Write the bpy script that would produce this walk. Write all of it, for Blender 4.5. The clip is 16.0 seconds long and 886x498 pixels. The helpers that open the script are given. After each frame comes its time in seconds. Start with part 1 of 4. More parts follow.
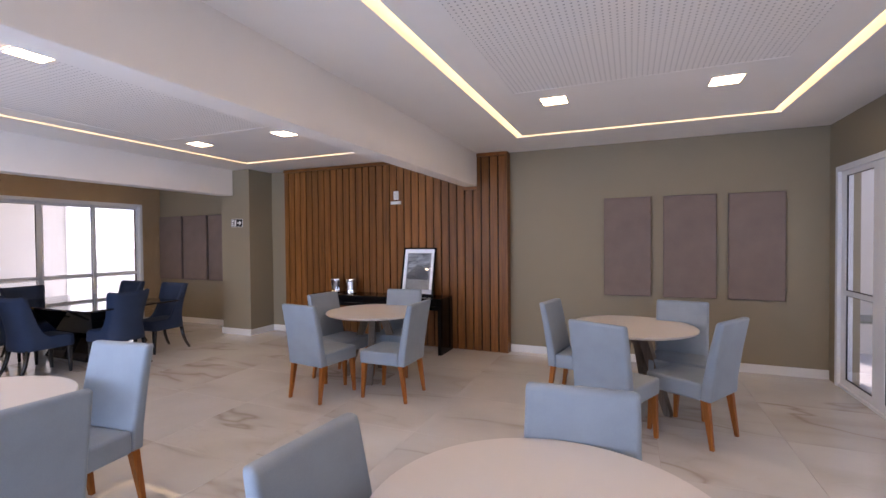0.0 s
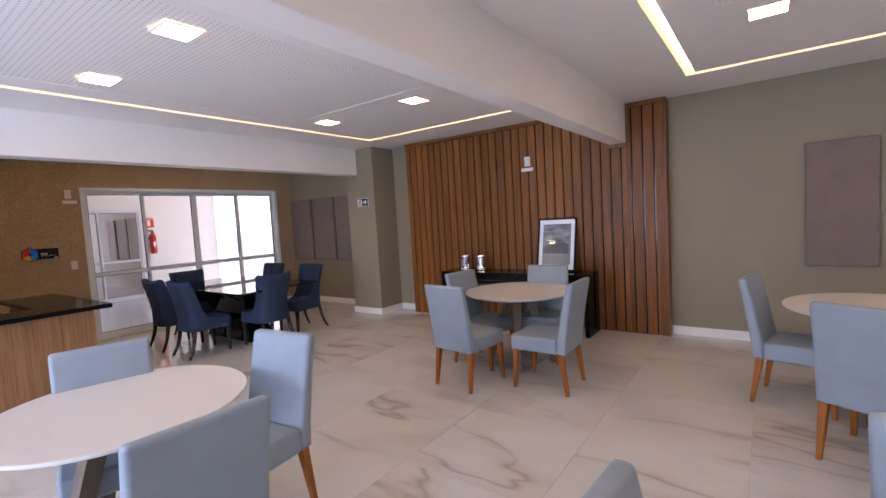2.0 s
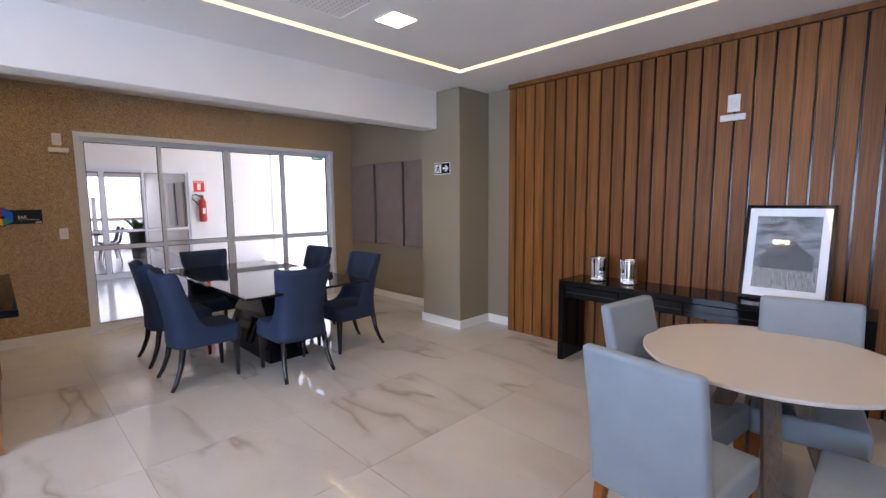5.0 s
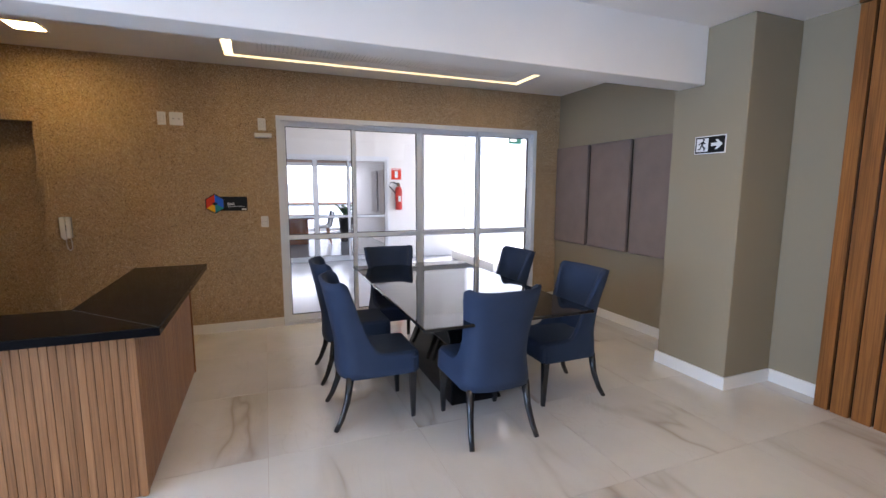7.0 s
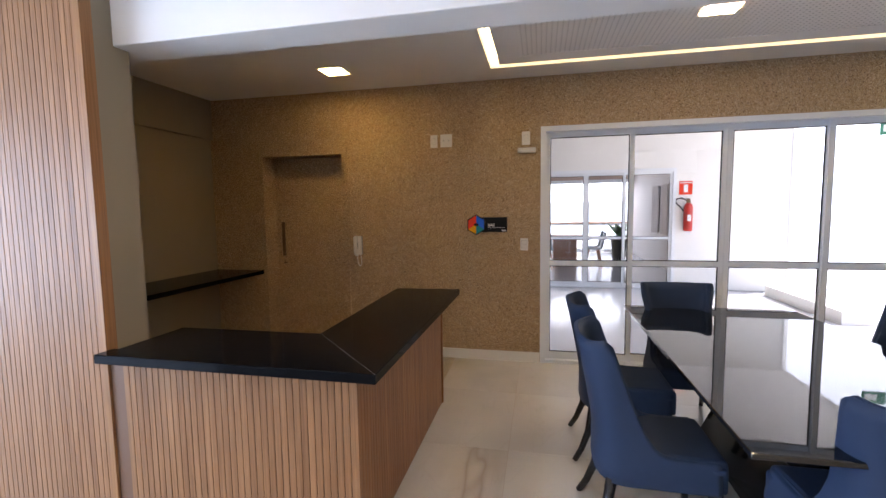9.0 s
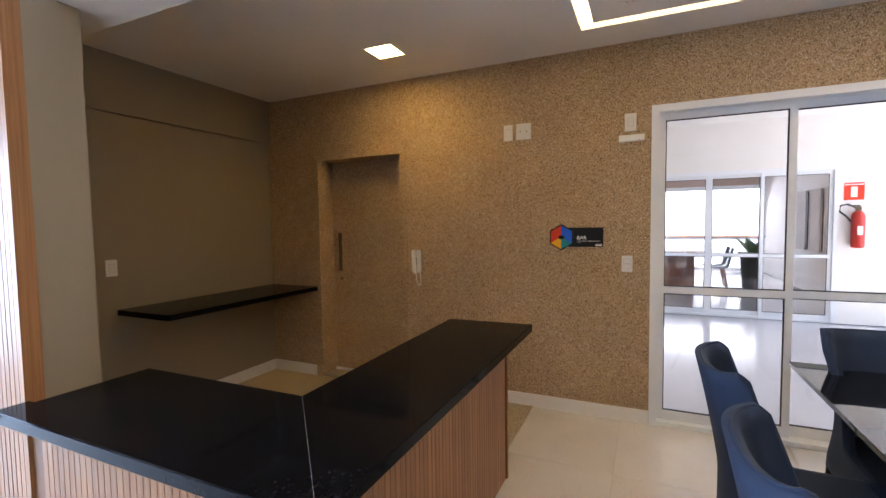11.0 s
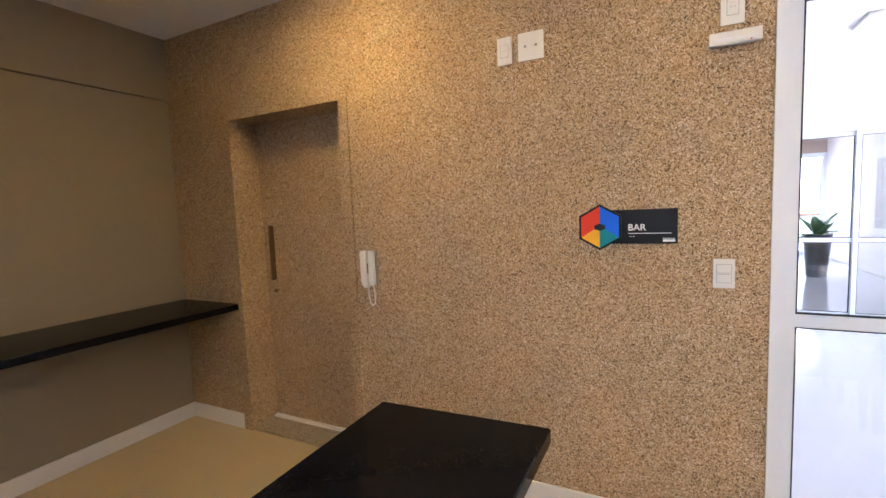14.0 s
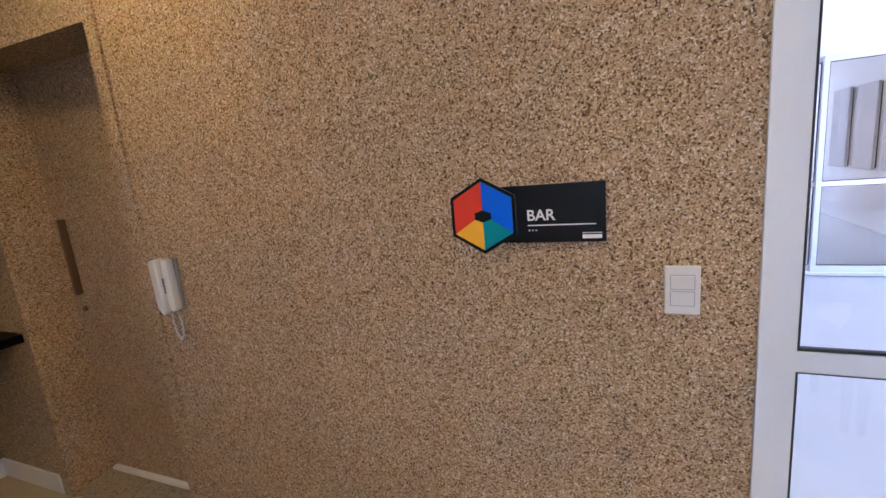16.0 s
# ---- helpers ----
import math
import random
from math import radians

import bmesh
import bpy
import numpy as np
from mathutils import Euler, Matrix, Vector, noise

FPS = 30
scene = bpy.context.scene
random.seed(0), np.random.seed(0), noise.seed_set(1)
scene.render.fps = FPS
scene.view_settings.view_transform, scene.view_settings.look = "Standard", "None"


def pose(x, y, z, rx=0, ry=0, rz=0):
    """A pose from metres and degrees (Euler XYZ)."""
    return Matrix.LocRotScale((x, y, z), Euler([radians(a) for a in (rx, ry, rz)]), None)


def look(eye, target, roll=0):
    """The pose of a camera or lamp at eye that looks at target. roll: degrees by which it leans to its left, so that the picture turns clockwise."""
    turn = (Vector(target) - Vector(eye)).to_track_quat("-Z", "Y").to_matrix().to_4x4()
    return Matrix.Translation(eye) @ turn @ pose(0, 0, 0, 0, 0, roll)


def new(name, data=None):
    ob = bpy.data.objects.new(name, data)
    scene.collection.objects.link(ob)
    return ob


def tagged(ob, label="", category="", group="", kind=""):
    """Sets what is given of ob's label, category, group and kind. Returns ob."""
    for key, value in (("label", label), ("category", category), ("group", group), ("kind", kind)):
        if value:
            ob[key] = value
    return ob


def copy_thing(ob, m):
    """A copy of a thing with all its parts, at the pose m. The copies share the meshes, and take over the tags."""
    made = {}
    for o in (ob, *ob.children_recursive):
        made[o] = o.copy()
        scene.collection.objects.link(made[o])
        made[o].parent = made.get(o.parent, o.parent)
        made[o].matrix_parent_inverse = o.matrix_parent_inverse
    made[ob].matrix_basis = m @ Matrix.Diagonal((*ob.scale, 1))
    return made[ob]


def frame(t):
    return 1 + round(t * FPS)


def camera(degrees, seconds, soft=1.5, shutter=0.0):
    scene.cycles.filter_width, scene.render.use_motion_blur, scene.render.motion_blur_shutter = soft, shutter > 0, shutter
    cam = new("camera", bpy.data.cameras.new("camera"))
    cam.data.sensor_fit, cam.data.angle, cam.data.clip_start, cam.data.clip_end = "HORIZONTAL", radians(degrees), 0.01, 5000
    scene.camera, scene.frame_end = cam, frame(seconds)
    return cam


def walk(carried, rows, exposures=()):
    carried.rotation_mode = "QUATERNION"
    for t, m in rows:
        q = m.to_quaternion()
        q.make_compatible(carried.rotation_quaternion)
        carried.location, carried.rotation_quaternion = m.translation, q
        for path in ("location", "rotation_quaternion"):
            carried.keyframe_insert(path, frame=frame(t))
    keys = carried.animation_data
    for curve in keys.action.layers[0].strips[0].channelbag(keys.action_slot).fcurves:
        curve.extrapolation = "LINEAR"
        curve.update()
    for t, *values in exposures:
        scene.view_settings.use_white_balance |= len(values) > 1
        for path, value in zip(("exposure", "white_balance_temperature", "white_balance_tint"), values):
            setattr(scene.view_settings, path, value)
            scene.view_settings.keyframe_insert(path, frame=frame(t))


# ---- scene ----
cam = camera(89.5, 16.0)
PATH = [
    (0, (0.267, 0.142, 1.552), (-0.51, 1.985, 1.514), -0.5),
    (0.5, (0.267, 0.165, 1.55), (-0.419, 2.043, 1.493), -0.6),
    (1, (0.182, 0.214, 1.533), (-0.523, 2.083, 1.449), -1.1),
    (1.5, (-0.067, 0.306, 1.539), (-0.918, 2.112, 1.425), -1.9),
    (2, (-0.368, 0.407, 1.541), (-1.542, 2.021, 1.402), -3.4),
    (2.5, (-0.689, 0.602, 1.556), (-2.005, 2.098, 1.396), -4.1),
    (3, (-0.975, 0.796, 1.561), (-2.309, 2.275, 1.379), -3.9),
    (3.2, (-1.09, 0.892, 1.574), (-2.401, 2.39, 1.383), -3.2),
    (5.3, (-2.245, 2.128, 1.500), (-3.706, 3.475, 1.264), 1.1),
    (5.5, (-2.36, 2.215, 1.498), (-3.905, 3.466, 1.258), 1.2),
    (6, (-2.69, 2.365, 1.511), (-4.356, 3.437, 1.251), 1.3),
    (6.5, (-3.018, 2.43, 1.506), (-4.76, 3.374, 1.241), 1.1),
    (7, (-3.31, 2.505, 1.527), (-5.153, 3.235, 1.262), 0.2),
    (7.5, (-3.548, 2.525, 1.52), (-5.478, 2.988, 1.277), -0.3),
    (8, (-3.742, 2.52, 1.51), (-5.725, 2.692, 1.313), 0.0),
    (8.5, (-3.91, 2.558, 1.51), (-5.898, 2.427, 1.326), -0.4),
    (9, (-4.062, 2.645, 1.526), (-6.008, 2.22, 1.35), -0.8),
    (11.3, (-5.068, 2.614, 1.485), (-6.851, 1.715, 1.373), -1.1),
    (11.5, (-5.13, 2.593, 1.497), (-6.886, 1.643, 1.385), -1.3),
    (12, (-5.335, 2.509, 1.499), (-7.07, 1.52, 1.397), -1.2),
    (12.5, (-5.524, 2.448, 1.497), (-7.235, 1.416, 1.402), -1.1),
    (13, (-5.819, 2.416, 1.465), (-7.522, 1.372, 1.363), -1.3),
    (13.5, (-6.139, 2.378, 1.467), (-7.868, 1.382, 1.33), -1.7),
    (14, (-6.399, 2.295, 1.477), (-8.175, 1.393, 1.3), -2.3),
    (14.5, (-6.636, 2.311, 1.45), (-8.49, 1.593, 1.234), -2.6),
    (15, (-6.888, 2.358, 1.484), (-8.758, 1.703, 1.213), -3.5),
    (15.5, (-7.105, 2.378, 1.492), (-8.973, 1.725, 1.199), -4.0),
    (16, (-7.349, 2.373, 1.524), (-9.158, 1.612, 1.137), -5.3),
]
# ---- tuning: stops of exposure, white balance, lamp strengths
EXPOSURES = [(0.0, 0.62, 7100, 30), (2.0, 0.62, 7150, 31), (3.0, 0.57, 6850, 25), (5.5, 0.97, 6600, 23), (8.0, 1.15, 6300, 17), (9.0, 1.2, 6700, 19),
             (11.5, 1.85, 6600, 18), (12.5, 2.42, 6700, 19), (14.0, 2.42, 5850, 18), (15.0, 1.85, 5400, 24), (16.0, 1.97, 5350, 22)]
SKY, SUN = 0.15, 4.4
DAY_S, DAY_E, DAY_T, DAY_L = 208.0, 6.0, 23.0, 28.0
LAMP, STRIP, BARLAMP = 24.0, 3.0, 28.0
# ---- end of tuning
walk(cam, [(t, look(eye, target, roll)) for t, eye, target, roll in PATH], EXPOSURES)

# ---------------------------------------------------------------- light
world = bpy.data.worlds.new("world")
scene.world = world
world.use_nodes = True
wn = world.node_tree.nodes
sky = wn.new("ShaderNodeTexSky")
sky.sky_type = "NISHITA"
sky.sun_disc = False
sky.sun_elevation = radians(53)
sky.sun_rotation = radians(-20)
wn["Background"].inputs["Strength"].default_value = SKY
world.node_tree.links.new(sky.outputs[0], wn["Background"].inputs["Color"])

sun_data = bpy.data.lights.new("sun", "SUN")
sun_data.energy, sun_data.angle, sun_data.color = SUN, radians(0.5), (1.0, 0.95, 0.88)
sun = new("sun", sun_data)
sun.rotation_euler = Euler((radians(37), 0, radians(200)))


def area(name, m, w, h, watts, colour):
    d = bpy.data.lights.new(name, "AREA")
    d.shape, d.size, d.size_y, d.energy, d.color = "RECTANGLE", w, h, watts, colour
    ob = new(name, d)
    ob.matrix_world = m
    return ob


# sky light that enters by the glazed walls
area("daylight_south", pose(-3.1, -2.80, 1.30, 76, 0, 0), 4.6, 2.0, DAY_S, (0.48, 0.70, 1.0))
area("daylight_east", pose(2.16, 2.5, 1.35, 60, 0, 90), 2.3, 1.7, DAY_E, (0.72, 0.86, 1.0))

area("daylight_lounge", pose(-19.7, 2.2, 2.0, 50, 0, -90), 6.4, 0.8, DAY_L, (0.84, 0.92, 1.0))
area("daylight_terrace", pose(-10.85, 6.86, 1.45, 90, 0, 180), 4.1, 2.9, DAY_T, (0.80, 0.89, 1.0))


# ---------------------------------------------------------------- materials
def material(name, rough=0.5, metal=0.0, base=(0.5, 0.5, 0.5), spec=0.5):
    m = bpy.data.materials.new(name)
    m.use_nodes = True
    b = m.node_tree.nodes["Principled BSDF"]
    b.inputs["Base Color"].default_value = (*base, 1)
    b.inputs["Roughness"].default_value = rough
    b.inputs["Metallic"].default_value = metal
    b.inputs["Specular IOR Level"].default_value = spec
    return m


def nodes_of(m):
    nt = m.node_tree
    b = nt.nodes["Principled BSDF"]

    def add(kind, **values):
        n = nt.nodes.new(kind)
        for k, v in values.items():
            n.inputs[k.replace("_", " ")].default_value = v
        return n

    return nt, b, add, nt.links.new


def place_node(nt, add, link, stretch=(1, 1, 1), shift=False, world_space=False):
    """Coordinates in metres; shift moves them by a random step for each object."""
    if world_space:
        src = add("ShaderNodeNewGeometry").outputs["Position"]
    else:
        src = add("ShaderNodeTexCoord").outputs["Object"]
    if shift:
        info = add("ShaderNodeObjectInfo")
        mul = add("ShaderNodeVectorMath")
        mul.operation = "SCALE"
        mul.inputs[0].default_value = (37.0, 53.0, 29.0)
        link(info.outputs["Random"], mul.inputs["Scale"])
        plus = add("ShaderNodeVectorMath")
        link(src, plus.inputs[0])
        link(mul.outputs[0], plus.inputs[1])
        src = plus.outputs[0]
    mp = add("ShaderNodeMapping")
    mp.inputs["Scale"].default_value = stretch
    link(src, mp.inputs["Vector"])
    return mp.outputs[0]


def ramp(add, link, fac, stops, kind="LINEAR"):
    r = add("ShaderNodeValToRGB")
    r.color_ramp.interpolation = kind
    el = r.color_ramp.elements
    while len(el) < len(stops):
        el.new(0.5)
    for e, (p, c) in zip(el, stops):
        e.position = p
        e.color = (*c, 1)
    link(fac, r.inputs["Fac"])
    return r.outputs["Color"]


def noise_out(add, link, vec, scale, detail=4.0, rough=0.55, dist=0.0):
    n = add("ShaderNodeTexNoise", Scale=scale, Detail=detail, Roughness=rough, Distortion=dist)
    link(vec, n.inputs["Vector"])
    return n.outputs["Fac"]


def mixed(add, link, fac, a, b, mode="MIX"):
    m = add("ShaderNodeMix")
    m.data_type, m.blend_type = "RGBA", mode
    for sock, v in ((m.inputs["Factor"], fac), (m.inputs["A"], a), (m.inputs["B"], b)):
        if isinstance(v, (int, float)):
            sock.default_value = v
        elif isinstance(v, tuple):
            sock.default_value = (*v, 1)
        else:
            link(v, sock)
    return m.outputs["Result"]


def sum_of(add, link, op, a, b):
    m = add("ShaderNodeMath")
    m.operation = op
    for sock, v in ((m.inputs[0], a), (m.inputs[1], b)):
        if isinstance(v, (int, float)):
            sock.default_value = v
        else:
            link(v, sock)
    return m.outputs[0]


def bump(add, link, b, height, strength, dist):
    n = add("ShaderNodeBump", Strength=strength, Distance=dist)
    link(height, n.inputs["Height"])
    link(n.outputs[0], b.inputs["Normal"])


def plain(name, base, rough=0.5, metal=0.0, vary=0.08, grain=60.0, relief=0.15, spec=0.5, coat=0.0):
    """One colour with soft large stains, fine grain and slight relief."""
    m = material(name, rough, metal, base, spec)
    nt, b, add, link = nodes_of(m)
    vec = place_node(nt, add, link, world_space=False)
    big = noise_out(add, link, vec, 1.3, 5)
    fine = noise_out(add, link, vec, grain, 3)
    lo = tuple(c * (1 - vary) for c in base)
    hi = tuple(min(1, c * (1 + vary)) for c in base)
    col = ramp(add, link, big, [(0.3, lo), (0.7, hi)])
    col = mixed(add, link, vary, col, ramp(add, link, fine, [(0.3, lo), (0.7, hi)]))
    link(col, b.inputs["Base Color"])
    r = ramp(add, link, big, [(0.3, (rough * 0.88,) * 3), (0.7, (min(1, rough * 1.12),) * 3)])
    link(r, b.inputs["Roughness"])
    if relief:
        bump(add, link, b, fine, relief, 0.002)
    if coat:
        b.inputs["Coat Weight"].default_value = coat
        b.inputs["Coat Roughness"].default_value = 0.05
    return m


def wood(name, dark, light, scale=1.0, rough=0.45, axis=2, vary=0.35):
    """Straight grain along an axis, shifted on each board."""
    m = material(name, rough, spec=0.25)
    nt, b, add, link = nodes_of(m)
    s = [9.0 * scale, 9.0 * scale, 9.0 * scale]
    s[axis] = 0.5 * scale
    vec = place_node(nt, add, link, tuple(s), shift=True)
    g1 = noise_out(add, link, vec, 1.6, 6, 0.6, 0.6)
    s2 = [70.0 * scale] * 3
    s2[axis] = 1.2 * scale
    vec2 = place_node(nt, add, link, tuple(s2), shift=True)
    g2 = noise_out(add, link, vec2, 2.0, 3, 0.6)
    mid = tuple((p + q) / 2 for p, q in zip(dark, light))
    col = ramp(add, link, g1, [(0.28, dark), (0.5, mid), (0.72, light)])
    fine = ramp(add, link, g2, [(0.35, tuple(c * 0.6 for c in dark)), (0.6, light)])
    col = mixed(add, link, 0.35, col, fine)
    info = add("ShaderNodeObjectInfo")
    tone = ramp(add, link, info.outputs["Random"], [(0.0, (1 - vary,) * 3), (1.0, (1.0,) * 3)])
    col = mixed(add, link, 1.0, col, tone, "MULTIPLY")
    link(col, b.inputs["Base Color"])
    bump(add, link, b, g2, 0.12, 0.002)
    return m


def emission(name, colour, strength):
    m = material(name, 0.5)
    b = m.node_tree.nodes["Principled BSDF"]
    b.inputs["Base Color"].default_value = (*colour, 1)
    b.inputs["Emission Color"].default_value = (*colour, 1)
    b.inputs["Emission Strength"].default_value = strength
    return m


def marble(name):
    m = material(name, 0.03, spec=1.0)
    nt, b, add, link = nodes_of(m)
    vec = place_node(nt, add, link, (1, 1, 1), shift=True)
    turn = add("ShaderNodeMapping")
    turn.inputs["Rotation"].default_value = (0, 0, radians(38))
    turn.inputs["Scale"].default_value = (0.45, 1.5, 1.0)
    link(vec, turn.inputs["Vector"])
    v = turn.outputs[0]
    warp = noise_out(add, link, v, 0.62, 4, 0.5, 0.4)
    ridge = sum_of(add, link, "ABSOLUTE", sum_of(add, link, "SUBTRACT", warp, 0.5), 0)
    vein = ramp(add, link, ridge, [(0.0, (1, 1, 1)), (0.007, (0.5, 0.5, 0.5)), (0.016, (0.16, 0.16, 0.16)), (0.06, (0, 0, 0))])
    gate = noise_out(add, link, vec, 0.9, 2)
    gate = ramp(add, link, gate, [(0.40, (0, 0, 0)), (0.56, (1, 1, 1))])
    fine = noise_out(add, link, v, 1.7, 5, 0.55, 1.0)
    ridge2 = sum_of(add, link, "ABSOLUTE", sum_of(add, link, "SUBTRACT", fine, 0.5), 0)
    vein2 = ramp(add, link, ridge2, [(0.0, (1, 1, 1)), (0.009, (0, 0, 0))])
    cloud = noise_out(add, link, vec, 1.4, 5)
    col = ramp(add, link, cloud, [(0.3, (0.555, 0.54, 0.512)), (0.7, (0.645, 0.628, 0.60))])
    f1 = sum_of(add, link, "MULTIPLY", sum_of(add, link, "MULTIPLY", vein, gate), 0.56)
    col = mixed(add, link, f1, col, (0.25, 0.185, 0.125))
    f2 = sum_of(add, link, "MULTIPLY", sum_of(add, link, "MULTIPLY", vein2, gate), 0.14)
    col = mixed(add, link, f2, col, (0.36, 0.31, 0.26))
    link(col, b.inputs["Base Color"])
    broad = noise_out(add, link, v, 0.42, 3, 0.5, 0.5)
    ridge3 = sum_of(add, link, "ABSOLUTE", sum_of(add, link, "SUBTRACT", broad, 0.47), 0)
    streak = ramp(add, link, ridge3, [(0.0, (1, 1, 1)), (0.012, (0.6, 0.6, 0.6)), (0.05, (0, 0, 0))])
    f3 = sum_of(add, link, "MULTIPLY", sum_of(add, link, "MULTIPLY", streak, gate), 0.30)
    col = mixed(add, link, f3, col, (0.36, 0.29, 0.215))
    link(col, b.inputs["Base Color"])
    r = ramp(add, link, cloud, [(0.3, (0.015,) * 3), (0.7, (0.035,) * 3)])
    link(r, b.inputs["Roughness"])
    return m


def pebbledash(name, shade=1.0):
    """Washed aggregate: fine tan, brown and pale grains."""
    m = material(name, 0.85, spec=0.3)
    nt, b, add, link = nodes_of(m)
    vec = place_node(nt, add, link, world_space=True)
    warp = add("ShaderNodeTexNoise", Scale=60.0, Detail=2.0)
    link(vec, warp.inputs["Vector"])
    sc = add("ShaderNodeVectorMath")
    sc.operation = "SCALE"
    sc.inputs["Scale"].default_value = 0.012
    link(warp.outputs["Color"], sc.inputs[0])
    plus = add("ShaderNodeVectorMath")
    link(vec, plus.inputs[0])
    link(sc.outputs[0], plus.inputs[1])
    vo = add("ShaderNodeTexVoronoi", Scale=250.0)
    link(plus.outputs[0], vo.inputs["Vector"])
    sep = add("ShaderNodeSeparateColor")
    link(vo.outputs["Color"], sep.inputs[0])
    k = shade
    col = ramp(add, link, sep.outputs[0], [
        (0.0, (0.10 * k, 0.058 * k, 0.028 * k)), (0.06, (0.21 * k, 0.128 * k, 0.060 * k)), (0.18, (0.36 * k, 0.238 * k, 0.122 * k)),
        (0.34, (0.49 * k, 0.342 * k, 0.188 * k)), (0.62, (0.59 * k, 0.432 * k, 0.262 * k)),
        (0.90, (0.76 * k, 0.64 * k, 0.49 * k))], "CONSTANT")
    pores = noise_out(add, link, vec, 150.0, 3, 0.6)
    col = mixed(add, link, 1.0, col, ramp(add, link, pores, [(0.33, (0.50, 0.43, 0.38)), (0.42, (1.0, 1.0, 1.0))]), "MULTIPLY")
    patch = noise_out(add, link, vec, 2.2, 4)
    tone = ramp(add, link, patch, [(0.3, (0.88,) * 3), (0.7, (1.0,) * 3)])
    col = mixed(add, link, 1.0, col, tone, "MULTIPLY")
    link(col, b.inputs["Base Color"])
    bump(add, link, b, vo.outputs["Distance"], 0.5, 0.004)
    return m


def perforated(name):
    """White plasterboard with a grid of small round holes."""
    m = material(name, 0.75, base=(0.78, 0.76, 0.73))
    nt, b, add, link = nodes_of(m)
    pos = add("ShaderNodeNewGeometry").outputs["Position"]
    sc = add("ShaderNodeVectorMath")
    sc.operation = "SCALE"
    sc.inputs["Scale"].default_value = 1 / 0.036
    link(pos, sc.inputs[0])
    fr = add("ShaderNodeVectorMath")
    fr.operation = "FRACTION"
    link(sc.outputs[0], fr.inputs[0])
    sub = add("ShaderNodeVectorMath")
    sub.operation = "SUBTRACT"
    sub.inputs[1].default_value = (0.5, 0.5, 0)
    link(fr.outputs[0], sub.inputs[0])
    flat = add("ShaderNodeVectorMath")
    flat.operation = "MULTIPLY"
    flat.inputs[1].default_value = (1, 1, 0)
    link(sub.outputs[0], flat.inputs[0])
    ln = add("ShaderNodeVectorMath")
    ln.operation = "LENGTH"
    link(flat.outputs[0], ln.inputs[0])
    col = ramp(add, link, ln.outputs["Value"], [(0.13, (0.45, 0.43, 0.41)), (0.21, (0.84, 0.81, 0.78))])
    link(col, b.inputs["Base Color"])
    return m


def granite(name, base, speck, rough, spec=0.5):
    m = material(name, rough, spec=spec)
    nt, b, add, link = nodes_of(m)
    vec = place_node(nt, add, link, world_space=True)
    vo = add("ShaderNodeTexVoronoi", Scale=160.0)
    link(vec, vo.inputs["Vector"])
    sep = add("ShaderNodeSeparateColor")
    link(vo.outputs["Color"], sep.inputs[0])
    col = ramp(add, link, sep.outputs[0], [(0.0, base), (0.7, tuple((p * 2 + q) / 3 for p, q in zip(base, speck))), (0.9, speck)], "CONSTANT")
    link(col, b.inputs["Base Color"])
    return m


def fabric(name, base, sheen=0.3, rough=0.75, weave=500.0):
    m = material(name, rough, base=base, spec=0.3)
    nt, b, add, link = nodes_of(m)
    vec = place_node(nt, add, link)
    big = noise_out(add, link, vec, 5.0, 4)
    fine = noise_out(add, link, vec, weave, 2)
    lo, hi = tuple(c * 0.9 for c in base), tuple(min(1, c * 1.08) for c in base)
    col = ramp(add, link, big, [(0.3, lo), (0.7, hi)])
    col = mixed(add, link, 0.25, col, ramp(add, link, fine, [(0.35, tuple(c * 0.75 for c in base)), (0.65, hi)]))
    link(col, b.inputs["Base Color"])
    b.inputs["Sheen Weight"].default_value = sheen
    b.inputs["Sheen Roughness"].default_value = 0.4
    crease = sum_of(add, link, "ADD", sum_of(add, link, "MULTIPLY", big, 2.0), fine)
    bump(add, link, b, crease, 0.18, 0.004)
    return m


def photo(name):
    """A grey country photograph: cloudy sky above pale grass."""
    m = material(name, 0.5)
    nt, b, add, link = nodes_of(m)
    vec = place_node(nt, add, link, (1, 1, 1))
    sep = add("ShaderNodeSeparateXYZ")
    link(vec, sep.inputs[0])
    cl = place_node(nt, add, link, (6, 6, 16))
    cloud = noise_out(add, link, cl, 1.2, 6, 0.6, 0.5)
    sky_c = ramp(add, link, cloud, [(0.35, (0.012, 0.015, 0.02)), (0.65, (0.26, 0.28, 0.30))])
    gr = place_node(nt, add, link, (90, 90, 14))
    grass = noise_out(add, link, gr, 1.5, 4)
    grass_c = ramp(add, link, grass, [(0.35, (0.03, 0.03, 0.03)), (0.65, (0.30, 0.295, 0.275))])
    low = ramp(add, link, sum_of(add, link, "ADD", sep.outputs["Z"], 0.62), [(0.49, (1, 1, 1)), (0.52, (0, 0, 0))])
    link(mixed(add, link, low, sky_c, grass_c), b.inputs["Base Color"])
    return m


